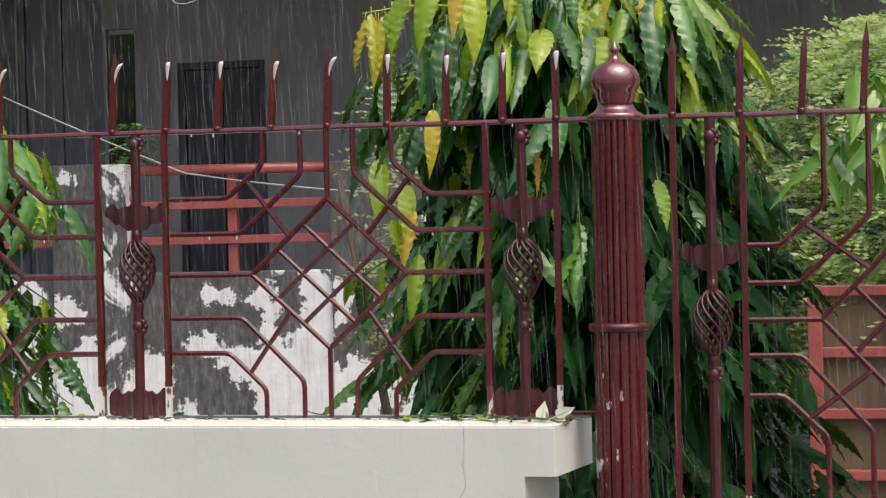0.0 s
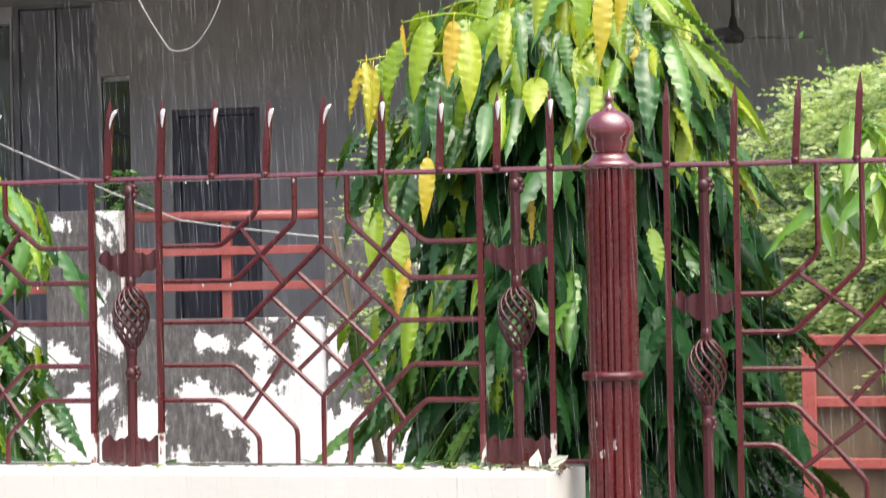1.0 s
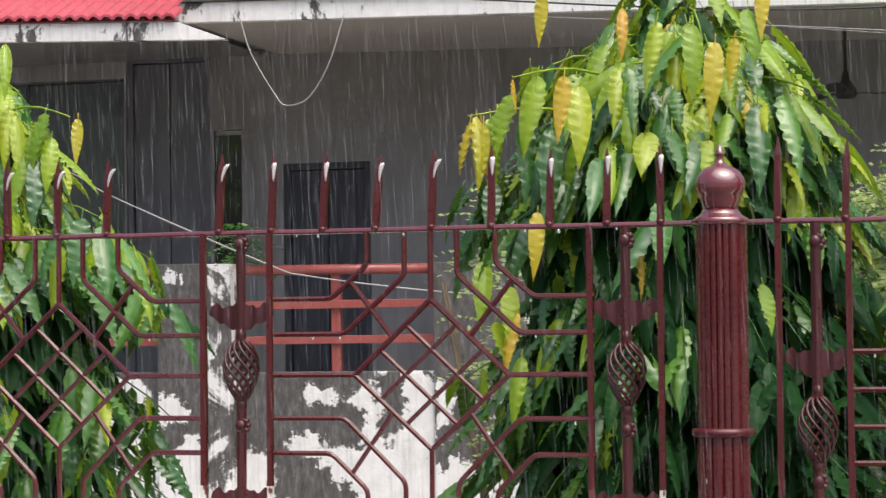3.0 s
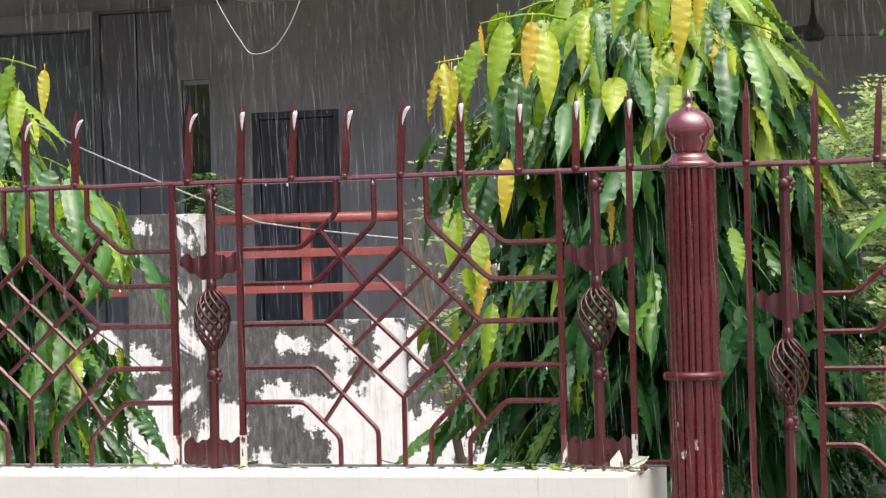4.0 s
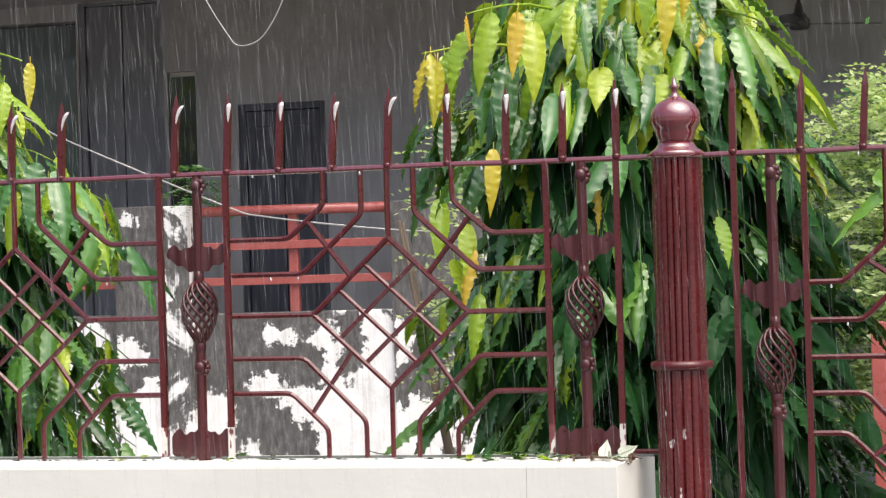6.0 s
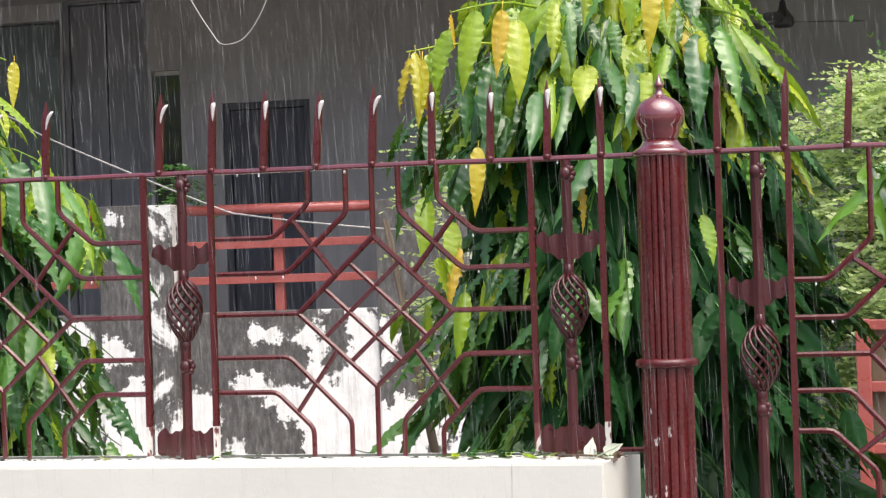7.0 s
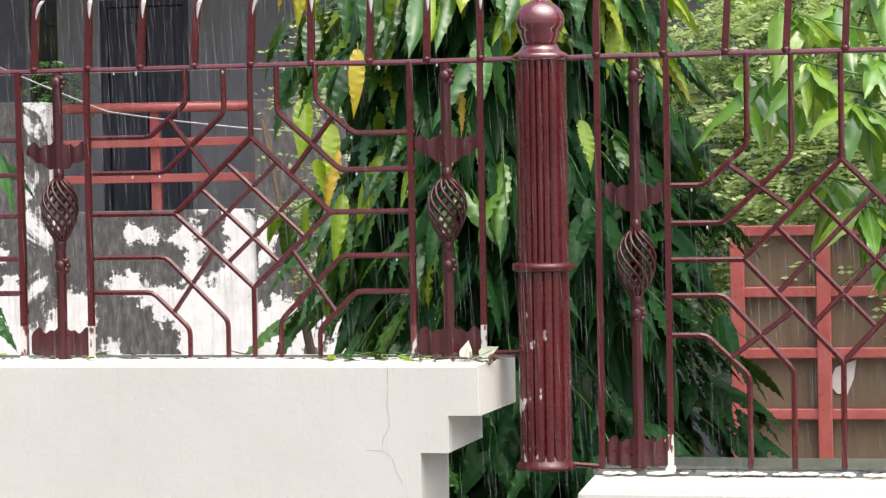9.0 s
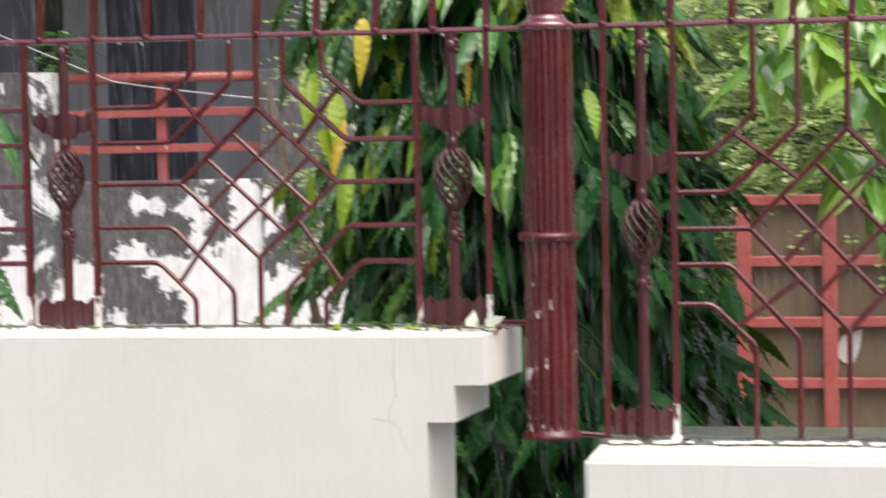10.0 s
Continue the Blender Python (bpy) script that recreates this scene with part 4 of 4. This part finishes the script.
ASHOKA = dict(L=(0.145, 0.245), W=(0.040, 0.058), waves=(6.0, 9.5), amp=0.0058, seg=30)
SETS = {"deep": blade_set(leaf_deep_shade, 7, seed=1, **ASHOKA), "mid": blade_set(leaf_mid, 7, seed=2, **ASHOKA),
        "lime": blade_set(leaf_lime, 5, seed=3, **ASHOKA), "gold": blade_set(leaf_gold, 4, seed=4, **ASHOKA),
        "bright": blade_set(leaf_bright, 6, (0.15, 0.25), (0.050, 0.070), (1.2, 2.6), 0.004, 5)}
FAR = {"deep": blade_set(leaf_deep_shade, 4, seed=11, seg=8, L=(0.15, 0.22), W=(0.036, 0.05), waves=(3, 4), amp=0.004),
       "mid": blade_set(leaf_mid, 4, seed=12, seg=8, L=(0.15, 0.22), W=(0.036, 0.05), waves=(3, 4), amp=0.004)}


def merged(name, items, parent, label=""):
    """Joins many leaves (mesh, matrix) into one mesh."""
    vs, fs, mi, mats, base = [], [], [], [], 0
    for me, m in items:
        if me.materials[0] not in mats:
            mats.append(me.materials[0])
        k = mats.index(me.materials[0])
        vs += [m @ v.co for v in me.vertices]
        for p in me.polygons:
            fs.append([base + i for i in p.vertices])
            mi.append(k)
        base += len(me.vertices)
    out = bpy.data.meshes.new(name)
    out.from_pydata([tuple(v) for v in vs], [], fs)
    for m in mats:
        out.materials.append(m)
    out.polygons.foreach_set("material_index", mi)
    out.polygons.foreach_set("use_smooth", [True] * len(fs))
    ob = new(name, out)
    ob.parent = parent
    ob["kind"] = "stuff"
    return tagged(ob, label)


def hang(x, y, z, yaw, tilt, roll, size):
    return Matrix.Translation((x, y, z)) @ Matrix.Rotation(yaw, 4, "Z") @ Matrix.Rotation(-tilt, 4, "X") @ Matrix.Rotation(roll, 4, "Y") @ Matrix.Scale(size, 4)


def interp(table, z):
    for (z0, r0), (z1, r1) in zip(table, table[1:]):
        if z0 <= z <= z1:
            return r0 + (r1 - r0) * (z - z0) / (z1 - z0)
    return table[-1][1] if z > table[-1][0] else table[0][1]


def weeping_tree(name, cx, cy, left, right, seed, branches, singles, lime_from, label, gold=0.10, extra=(), shade=lambda x: 0.5, leader=(), limbs=()):
    """A mast tree: straight trunk, short arching branches in tiers, long rippled leaves that hang down.
    left, right: reach of the branches by height; leader: heights of the sparse top tiers."""
    rnd = random.Random(seed)
    tree = thing(name, Matrix.Translation((cx, cy, 0)), (0, 0, 0), label, "tree")
    low, top = left[0][0], left[-1][0]
    tip = max([top, *leader])
    bm = bmesh.new()
    tube(bm, [(0.02 * math.sin(k), 0.02 * math.cos(k * 1.7), tip * k / 9) for k in range(10)], [0.045 - 0.0042 * k for k in range(10)], 9)
    part("trunk", bm, bark, tree, smooth=True)
    leaves = []
    tiers = [(low + (top - low) * ((b + rnd.random()) / branches), 11, 1.0) for b in range(branches)]
    tiers += [(rnd.uniform(lime_from - 0.15, top - 0.04), 11, 1.0) for b in range(branches // 4)]
    tiers += [(z, 5, 0.9) for z in leader for _ in range(3)]
    for z, n_leaf, spread in tiers:
        az = rnd.uniform(0, math.tau) if rnd.random() < 0.4 else rnd.uniform(-math.pi * 1.06, math.pi * 0.06)
        dx, dy = math.cos(az), math.sin(az)
        rl, rr = interp(left, min(z, top)), interp(right, min(z, top))
        reach = (rl if dx < 0 else rr) * rnd.uniform(0.70, 1.06) * spread
        deep = 0.5 * (rl + rr) * 0.95 * rnd.uniform(0.75, 1.05) * spread
        rise, drop = (rnd.uniform(0.05, 0.10), rnd.uniform(0.02, 0.10)) if z > lime_from - 0.15 else (rnd.uniform(0.03, 0.08), rnd.uniform(0.10, 0.26))
        pts = [(dx * reach * f ** 0.8, dy * deep * f ** 0.8, z + rise * math.sin(math.pi * f * 0.8) - drop * f * f) for f in (k / 6 for k in range(7))]
        young = z > lime_from + rnd.uniform(-0.10, 0.12)
        bm = bmesh.new()
        tube(bm, pts, [0.0055 - 0.0007 * k for k in range(7)], 5)
        part("branch", bm, leaf_lime if young else leaf_mid, tree, smooth=True)
        for k in range(n_leaf):
            f = rnd.uniform(0.3, 1.0)
            i = min(5, int(f * 6))
            p = Vector(pts[i]).lerp(Vector(pts[i + 1]), f * 6 - i)
            out = math.atan2(p.y, p.x) + math.pi / 2 + rnd.gauss(0, 0.85)
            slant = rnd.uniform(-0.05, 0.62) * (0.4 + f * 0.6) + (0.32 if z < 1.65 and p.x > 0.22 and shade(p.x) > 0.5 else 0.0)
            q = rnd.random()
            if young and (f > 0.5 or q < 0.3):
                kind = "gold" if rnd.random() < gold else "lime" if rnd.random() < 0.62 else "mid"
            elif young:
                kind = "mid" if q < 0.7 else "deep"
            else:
                # Low and right-hand leaves take the dark material, standing for shade there.
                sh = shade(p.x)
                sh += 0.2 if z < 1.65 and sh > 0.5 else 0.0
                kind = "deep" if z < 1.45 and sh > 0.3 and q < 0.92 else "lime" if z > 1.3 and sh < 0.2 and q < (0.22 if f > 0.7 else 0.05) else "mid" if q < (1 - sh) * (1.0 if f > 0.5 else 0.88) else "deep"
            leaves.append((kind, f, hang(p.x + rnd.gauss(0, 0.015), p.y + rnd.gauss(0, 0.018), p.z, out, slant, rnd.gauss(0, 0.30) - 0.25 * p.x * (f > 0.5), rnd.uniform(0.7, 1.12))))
    for kind, x, y, z, yaw, slant, size in extra:
        leaves.insert(0, (kind, 9.0, hang(x, y, z, yaw, slant, 0.1, size)))
    for x0, z0, x1, y1, z1 in limbs:
        bm = bmesh.new()
        tube(bm, [(x0 + (x1 - x0) * k / 8, y1 * k / 8, z0 + (z1 - z0) * k / 8 + 0.07 * math.sin(math.pi * k / 8)) for k in range(9)], [0.006 - 0.0005 * k for k in range(9)], 5)
        part("branch", bm, leaf_lime, tree, smooth=True)
    leaves.sort(key=lambda l: l[2].translation.y - 0.1 * min(l[1], 2) - (9 if l[1] > 2 else 0))
    for kind, f, m in leaves[:singles]:
        ob = new("leaf", rnd.choice(SETS[kind]))
        ob.parent = tree
        ob.matrix_local = m
    rest = [(rnd.choice(SETS[kind] if m.translation.y < 0.12 else FAR.get(kind, SETS[kind])), m) for kind, f, m in leaves[singles:]]
    # Dark filler leaves stand for the shade inside the crown.
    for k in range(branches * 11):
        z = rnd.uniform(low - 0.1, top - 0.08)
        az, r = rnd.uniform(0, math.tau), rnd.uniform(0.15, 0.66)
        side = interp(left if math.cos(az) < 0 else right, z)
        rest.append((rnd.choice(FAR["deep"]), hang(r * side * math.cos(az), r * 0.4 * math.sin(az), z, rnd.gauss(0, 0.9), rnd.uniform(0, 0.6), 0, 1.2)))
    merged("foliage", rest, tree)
    return tree


SPRAY = [("lime", -0.40, -0.34, 1.66, 0.3, 0.1, 0.9), ("gold", -0.385, -0.36, 1.60, -0.5, 0.1, 0.75), ("lime", -0.43, -0.32, 1.58, 0.8, 0.2, 0.9), ("lime", -0.375, -0.35, 1.50, -0.2, 0.1, 0.8), ("gold", -0.470, -0.34, 2.05, 0.5, 0.1, 0.75), ("gold", -0.485, -0.36, 2.035, -0.9, 0.05, 0.85), ("gold", -0.455, -0.35, 2.03, 0.2, 0.0, 0.95), ("gold", -0.46, -0.30, 2.04, 1.2, 0.0, 0.9),
         ("lime", -0.425, -0.30, 2.06, 0.1, 0.1, 1.05), ("lime", -0.392, -0.32, 2.10, -0.5, 0.2, 1.0), ("gold", -0.385, -0.36, 2.13, 1.1, 0.1, 0.5), ("lime", -0.44, -0.28, 2.05, 0.6, 0.1, 1.1),
         ("mid", -0.36, -0.32, 2.05, 0.4, 0.1, 1.1), ("lime", -0.33, -0.34, 2.14, -0.4, 0.1, 1.1), ("mid", -0.30, -0.34, 2.02, 0.2, 0.1, 1.1),
         ("gold", -0.315, -0.40, 2.32, 0.1, 0.0, 0.75), ("gold", -0.270, -0.42, 2.13, -0.1, 0.1, 0.95), ("lime", -0.235, -0.40, 2.11, 0.3, 0.1, 1.1),
         ("gold", -0.136, -0.42, 2.28, 0.2, 0.1, 0.62), ("gold", 0.069, -0.42, 2.20, 0.1, 0.0, 0.85), ("gold", 0.114, -0.40, 2.21, -0.3, 0.1, 0.75),
         ("gold", 0.185, -0.36, 2.35, 0.2, 0.1, 0.9), ("gold", -0.334, -0.40, 1.825, 0.2, 0.0, 0.7), ("gold", -0.11, -0.42, 1.775, 0.8, 0.0, 0.75),
         ("lime", 0.02, -0.42, 2.24, 0.4, 0.0, 1.0), ("lime", -0.06, -0.41, 2.25, -0.4, 0.1, 1.05), ("lime", 0.15, -0.36, 2.28, 0.6, 0.1, 1.1),
         ("lime", 0.21, -0.30, 2.25, 1.9, 0.5, 1.0), ("mid", 0.24, -0.30, 2.17, 1.8, 0.65, 1.0), ("mid", 0.285, -0.31, 2.09, 1.9, 0.8, 0.95), ("mid", 0.23, -0.31, 2.09, 0.5, 0.3, 1.05), ("mid", 0.17, -0.33, 2.07, 0.2, 0.2, 1.1), ("lime", 0.165, -0.42, 1.655, 0.5, 0.3, 0.8), ("lime", -0.46, -0.30, 1.72, 0.2, 0.1, 0.9)]
weeping_tree("weeping_mast_tree", 0.32, 5.36,
             [(0.45, 0.55), (0.9, 0.55), (1.2, 0.55), (1.5, 0.52), (1.75, 0.50), (1.95, 0.48), (2.05, 0.44), (2.13, 0.36), (2.20, 0.24), (2.28, 0.10)],
             [(0.45, 0.64), (0.9, 0.66), (1.2, 0.64), (1.5, 0.56), (1.75, 0.48), (1.95, 0.43), (2.05, 0.41), (2.13, 0.39), (2.22, 0.33), (2.32, 0.18)],
             8, 255, 300, 1.95, "weeping mast tree with rippled drooping leaves, yellow-green on top", 0.05, SPRAY,
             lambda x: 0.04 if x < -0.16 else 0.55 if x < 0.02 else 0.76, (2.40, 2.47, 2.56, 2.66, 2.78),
             ((0.0, 1.95, -0.49, -0.34, 2.05), (0.0, 2.05, -0.385, -0.36, 2.135), (0.0, 2.05, 0.29, -0.31, 2.10), (0.0, 2.30, -0.31, -0.38, 2.33)))
weeping_tree("weeping_mast_tree", -1.52, 5.66,
             [(0.3, 0.50), (1.0, 0.50), (1.4, 0.50), (1.8, 0.46), (2.05, 0.40), (2.22, 0.2)],
             [(0.3, 0.54), (1.0, 0.54), (1.4, 0.55), (1.70, 0.55), (1.80, 0.50), (1.86, 0.38), (1.90, 0.29), (2.12, 0.28), (2.22, 0.10)],
             21, 190, 260, 1.78, "young weeping tree with light green drooping leaves", 0.02,
             [("gold", 0.400, -0.40, 2.085, 0.5, 0.1, 0.72), ("lime", 0.335, -0.40, 2.04, 0.2, 0.1, 0.8), ("lime", 0.32, -0.40, 2.10, -0.6, 0.1, 1.0), ("mid", 0.30, -0.40, 2.0, 0.3, 0.2, 1.0), ("lime", 0.297, -0.38, 2.06, -0.2, 0.1, 0.9), ("lime", 0.222, -0.36, 2.12, 0.3, 0.1, 1.0), ("lime", 0.187, -0.38, 2.127, 0.1, 0.2, 1.0),
              ("lime", 0.262, -0.39, 2.00, -0.3, 0.1, 0.9), ("lime", 0.224, -0.40, 2.27, 0.5, 0.2, 0.7), ("mid", 0.407, -0.40, 1.845, 0.1, 0.2, 1.0), ("mid", 0.451, -0.38, 1.825, 0.6, 0.3, 1.0), ("mid", 0.495, -0.36, 1.800, 1.2, 0.4, 0.9),
              ("lime", 0.241, -0.36, 2.10, 0.8, 0.1, 0.9), ("mid", 0.20, -0.38, 2.02, 0.4, 0.1, 0.9), ("lime", 0.53, -0.36, 1.76, 0.9, 0.3, 0.95), ("mid", 0.36, -0.40, 1.84, -0.5, 0.2, 1.0)],
             lambda x: 0.05, (), ((0.0, 2.03, 0.38, -0.40, 2.09),))


def sapling(cx, cy, seed, stems, label):
    """A young tree with arching shoots and broad glossy leaves in whorls."""
    rnd = random.Random(seed)
    tree = thing("sapling", Matrix.Translation((cx, cy, 0)), (0, 0, 0), label, "shrub")
    for x, y, z in stems:
        pts = [(0, 0, 0.02), (0.0, y * 0.25, z * 0.55), (x * 0.55, y * 0.65, z * 0.97), (x, y, z)]
        bm = bmesh.new()
        tube(bm, pts, [0.012, 0.008, 0.004, 0.002], 6)
        part("stem", bm, leaf_mid, tree, smooth=True)
        for k in range(rnd.randint(6, 9)):
            a = k * 2.4 + rnd.uniform(-0.4, 0.4)
            f = rnd.uniform(0, 0.35)
            p = Vector(pts[3]).lerp(Vector(pts[2]), f)
            ob = new("leaf", rnd.choice(SETS["bright"]))
            ob.parent = tree
            ob.matrix_local = hang(p.x, p.y, p.z, a, rnd.uniform(0.1, 0.85), rnd.gauss(0, 0.3), rnd.uniform(0.7, 1.1))
    return tree


sapling(1.50, 5.12, 3, [(-0.62, -0.02, 1.76), (-0.56, -0.08, 1.90), (-0.52, -0.15, 1.78), (-0.40, 0.05, 1.92), (-0.24, -0.08, 1.84), (-0.42, -0.2, 1.68), (-0.16, 0.1, 1.72),
                        (-0.26, -0.15, 1.56), (-0.08, -0.05, 1.94), (-0.44, 0.1, 1.52), (-0.32, 0.02, 2.00), (-0.14, -0.1, 1.62), (-0.36, -0.1, 1.80), (-0.2, 0.0, 1.98),
                        (-0.38, -0.10, 1.45), (-0.33, -0.10, 1.37)],
        "young tree with broad glossy light green leaves")


def pinnate_bush(cx, cy, seed, profile, fronds, label, sz=1.0, material=leaf_pale, stemmed=True):
    """A loose bush of feathery fronds with many small leaflets."""
    rnd = random.Random(seed)
    bush = thing("feathery_bush", Matrix.Translation((cx, cy, 0)), (0, 0, 0), label, "bush")
    for k in range(7 if stemmed else 1):
        a = k * 0.9
        bm = bmesh.new()
        tube(bm, [(0, 0, 0), (0.12 * math.cos(a), 0.12 * math.sin(a), 0.8), (0.3 * math.cos(a) * stemmed, 0.3 * math.sin(a) * stemmed, profile[-1][0] * 0.85)], [0.02, 0.014, 0.005], 5)
        part("stem", bm, bark, bush, smooth=True)
    vs, fs = [], []
    for k in range(fronds):
        z = rnd.uniform(profile[0][0], profile[-1][0])
        R = interp(profile, z)
        a, r = rnd.uniform(0, math.tau), R * math.sqrt(rnd.uniform(0.15, 1))
        o = Vector((r * math.cos(a), r * math.sin(a), z))
        d = Vector((math.cos(a) + rnd.gauss(0, 0.5), math.sin(a) + rnd.gauss(0, 0.5), rnd.uniform(-0.35, 0.5))).normalized()
        side = d.cross(Vector((0, 0, 1))).normalized()
        up = (side.cross(d) + Vector((rnd.gauss(0, 0.6), -0.9 + rnd.gauss(0, 0.6), rnd.gauss(0, 0.4)))).normalized()
        L = rnd.uniform(0.12, 0.22) * sz
        for j in range(8):
            c = o + d * L * j / 7 - Vector((0, 0, 0.05)) * (j / 7) ** 2
            for s in (-1, 1):
                l, w = rnd.uniform(0.022, 0.036) * sz, rnd.uniform(0.0055, 0.0085) * sz
                t = (side * s + d * 0.35 + up * rnd.gauss(0, 0.3)).normalized()
                n = up.cross(t).normalized()
                b = len(vs)
                vs += [c, c + t * l * 0.45 + n * w, c + t * l, c + t * l * 0.45 - n * w]
                fs.append((b, b + 1, b + 2, b + 3))
    me = bpy.data.meshes.new("leaf_mass")
    me.from_pydata([tuple(v) for v in vs], [], fs)
    me.materials.append(material)
    me.polygons.foreach_set("use_smooth", [True] * len(fs))
    ob = new("leaf_mass", me)
    ob.parent = bush
    ob["kind"] = "stuff"
    return bush


pinnate_bush(2.12, 8.75, 5, [(0.9, 0.80), (1.7, 0.92), (2.05, 0.90), (2.2, 0.76), (2.36, 0.40)], 3800, "feathery bush with small pale green leaflets", 1.15)
pinnate_bush(2.15, 9.35, 6, [(0.6, 0.6), (1.6, 0.75), (2.0, 0.75), (2.2, 0.5), (2.3, 0.3)], 900, "shaded dark green bush behind", 2.0, leaf_mid)
pinnate_bush(-1.50, 10.72, 9, [(1.92, 0.05), (2.02, 0.08), (2.12, 0.04)], 36, "small green plant growing on the pier", 0.8, leaf_mid, False)
pinnate_bush(-0.02, 6.3, 12, [(1.2, 0.16), (1.6, 0.18), (1.9, 0.16), (2.0, 0.08)], 150, "thin feathery shrub beside the tree", 0.8)
pinnate_bush(-7.4, 3.4, 32, [(0.5, 0.7), (1.6, 1.1), (2.6, 1.2), (3.4, 0.8), (3.9, 0.3)], 450, "broad street bush mirrored in the window panes", 3.0, leaf_pale)
pinnate_bush(-10.4, 2.6, 31, [(0.8, 0.7), (1.8, 1.2), (2.8, 1.3), (3.6, 0.9), (4.2, 0.3)], 500, "broad street bush mirrored in the window panes", 3.0, leaf_mid)

# ---- fallen leaves on the wall ----
for u, w, z, L, wd, rx, ry, rz in ((0.207, -0.055, 0.004, 0.046, 0.026, 150, 12, 10), (0.238, -0.06, 0.012, 0.052, 0.024, 128, 58, -12), (0.222, -0.09, 0.012, 0.05, 0.02, 92, 80, 0)):
    lf = new("fallen_leaf", leaf_mesh("fallen_leaf", L, wd, 1.0, 0.0012, 0.5, 0.15, 10, leaf_dry))
    lf.matrix_world = FENCE @ Matrix.Translation((u, w, TOP_L + z)) @ pose(0, 0, 0, rx, ry, rz)
    tagged(lf, "pale fallen leaf lying on the wall top", "leaf", "fallen leaves")
for u, w, z, L, wd, rx, ry, rz in ((0.15, -0.075, 0.008, 0.05, 0.016, 95, 75, 10), (0.185, -0.085, 0.010, 0.055, 0.018, 88, 100, -20), (0.262, -0.09, 0.004, 0.05, 0.018, 120, 70, 15), (0.275, -0.07, 0.008, 0.045, 0.014, 92, 110, 30), (0.12, -0.08, 0.006, 0.04, 0.014, 90, 60, 0)):
    lf = new("fallen_leaf", leaf_mesh("fallen_leaf", L, wd, 2.0, 0.002, 0.9, 0.4, 10, leaf_brown))
    lf.matrix_world = FENCE @ Matrix.Translation((u, w, TOP_L + z)) @ pose(0, 0, 0, rx, ry, rz)
    tagged(lf, "curled dry brown leaf on the wall top", "leaf", "fallen leaves")
twig_bm = bmesh.new()
tube(twig_bm, [(0.15, -0.06, TOP_L + 0.006), (0.19, -0.08, TOP_L + 0.010), (0.225, -0.07, TOP_L + 0.007), (0.262, -0.085, TOP_L - 0.004)], [0.003, 0.0026, 0.002, 0.0012], 5)
twig = new("fallen_twig", mesh_of("fallen_twig", twig_bm, bark, True))
twig.matrix_world = FENCE
tagged(twig, "short dry brown twig on the wall top", "twig")
for k in range(44):
    rnd = random.Random(500 + k)
    lf = new("fallen_leaf", SETS[rnd.choice(["mid", "mid", "deep", "lime"])][rnd.randint(0, 3)])
    u = rnd.uniform(-0.1, 0.24) if k < 34 else rnd.uniform(-1.0, -0.1)
    lf.matrix_world = FENCE @ Matrix.Translation((u, rnd.uniform(-0.05, 0.09), TOP_L + 0.006 + 0.006 * rnd.random())) @ pose(0, 0, 0, 86 + rnd.uniform(-6, 2), 0, 0) @ Matrix.Rotation(rnd.uniform(0, 6.28), 4, "Y") @ Matrix.Scale(rnd.uniform(0.18, 0.4), 4)
    tagged(lf, "small wet leaf fallen on the wall top", "leaf", "fallen leaves")

# ---- rain, thickened into a veil of haze ----
rain_mat, rnt, rb = mat("rain_water", 0.1)
rb.inputs["Base Color"].default_value = (0.9, 0.92, 0.95, 1)
clear = rnt.nodes.new("ShaderNodeBsdfTransparent")
rmix = rnt.nodes.new("ShaderNodeMixShader")
rmix.inputs[0].default_value = 0.065
rnt.links.new(clear.outputs[0], rmix.inputs[1])
rnt.links.new(rb.outputs[0], rmix.inputs[2])
rnt.links.new(rmix.outputs[0], rnt.nodes["Material Output"].inputs[0])
rnd = random.Random(77)
vs, fs = [], []
# Real rain, with many added faint drops that lift the darks like haze.
for k in range(18000):
    y = rnd.uniform(3.4, 10.0)
    x, z = rnd.uniform(-0.36, 0.36) * y, 1.55 + rnd.uniform(-0.2, 0.19) * y
    L, w = rnd.uniform(0.025, 0.075), rnd.uniform(0.0003, 0.0008)
    c = Vector((x, y, z))
    ax = Vector((0.05 + rnd.gauss(0, 0.02), 0, -1)).normalized()
    b0 = len(vs)
    vs += [c - ax * L, c + Vector((w, 0, 0)), c + Vector((-w / 2, w * 0.87, 0)), c + Vector((-w / 2, -w * 0.87, 0)), c + ax * L * 0.6]
    for i, j in ((1, 2), (2, 3), (3, 1)):
        fs += [(b0, b0 + i, b0 + j), (b0 + 4, b0 + j, b0 + i)]
me = bpy.data.meshes.new("rain")
me.from_pydata([tuple(v) for v in vs], [], fs)
me.materials.append(rain_mat)
rain = tagged(new("rain", me), "falling raindrops over the front yard, thickened into a haze", "rain", kind="stuff")
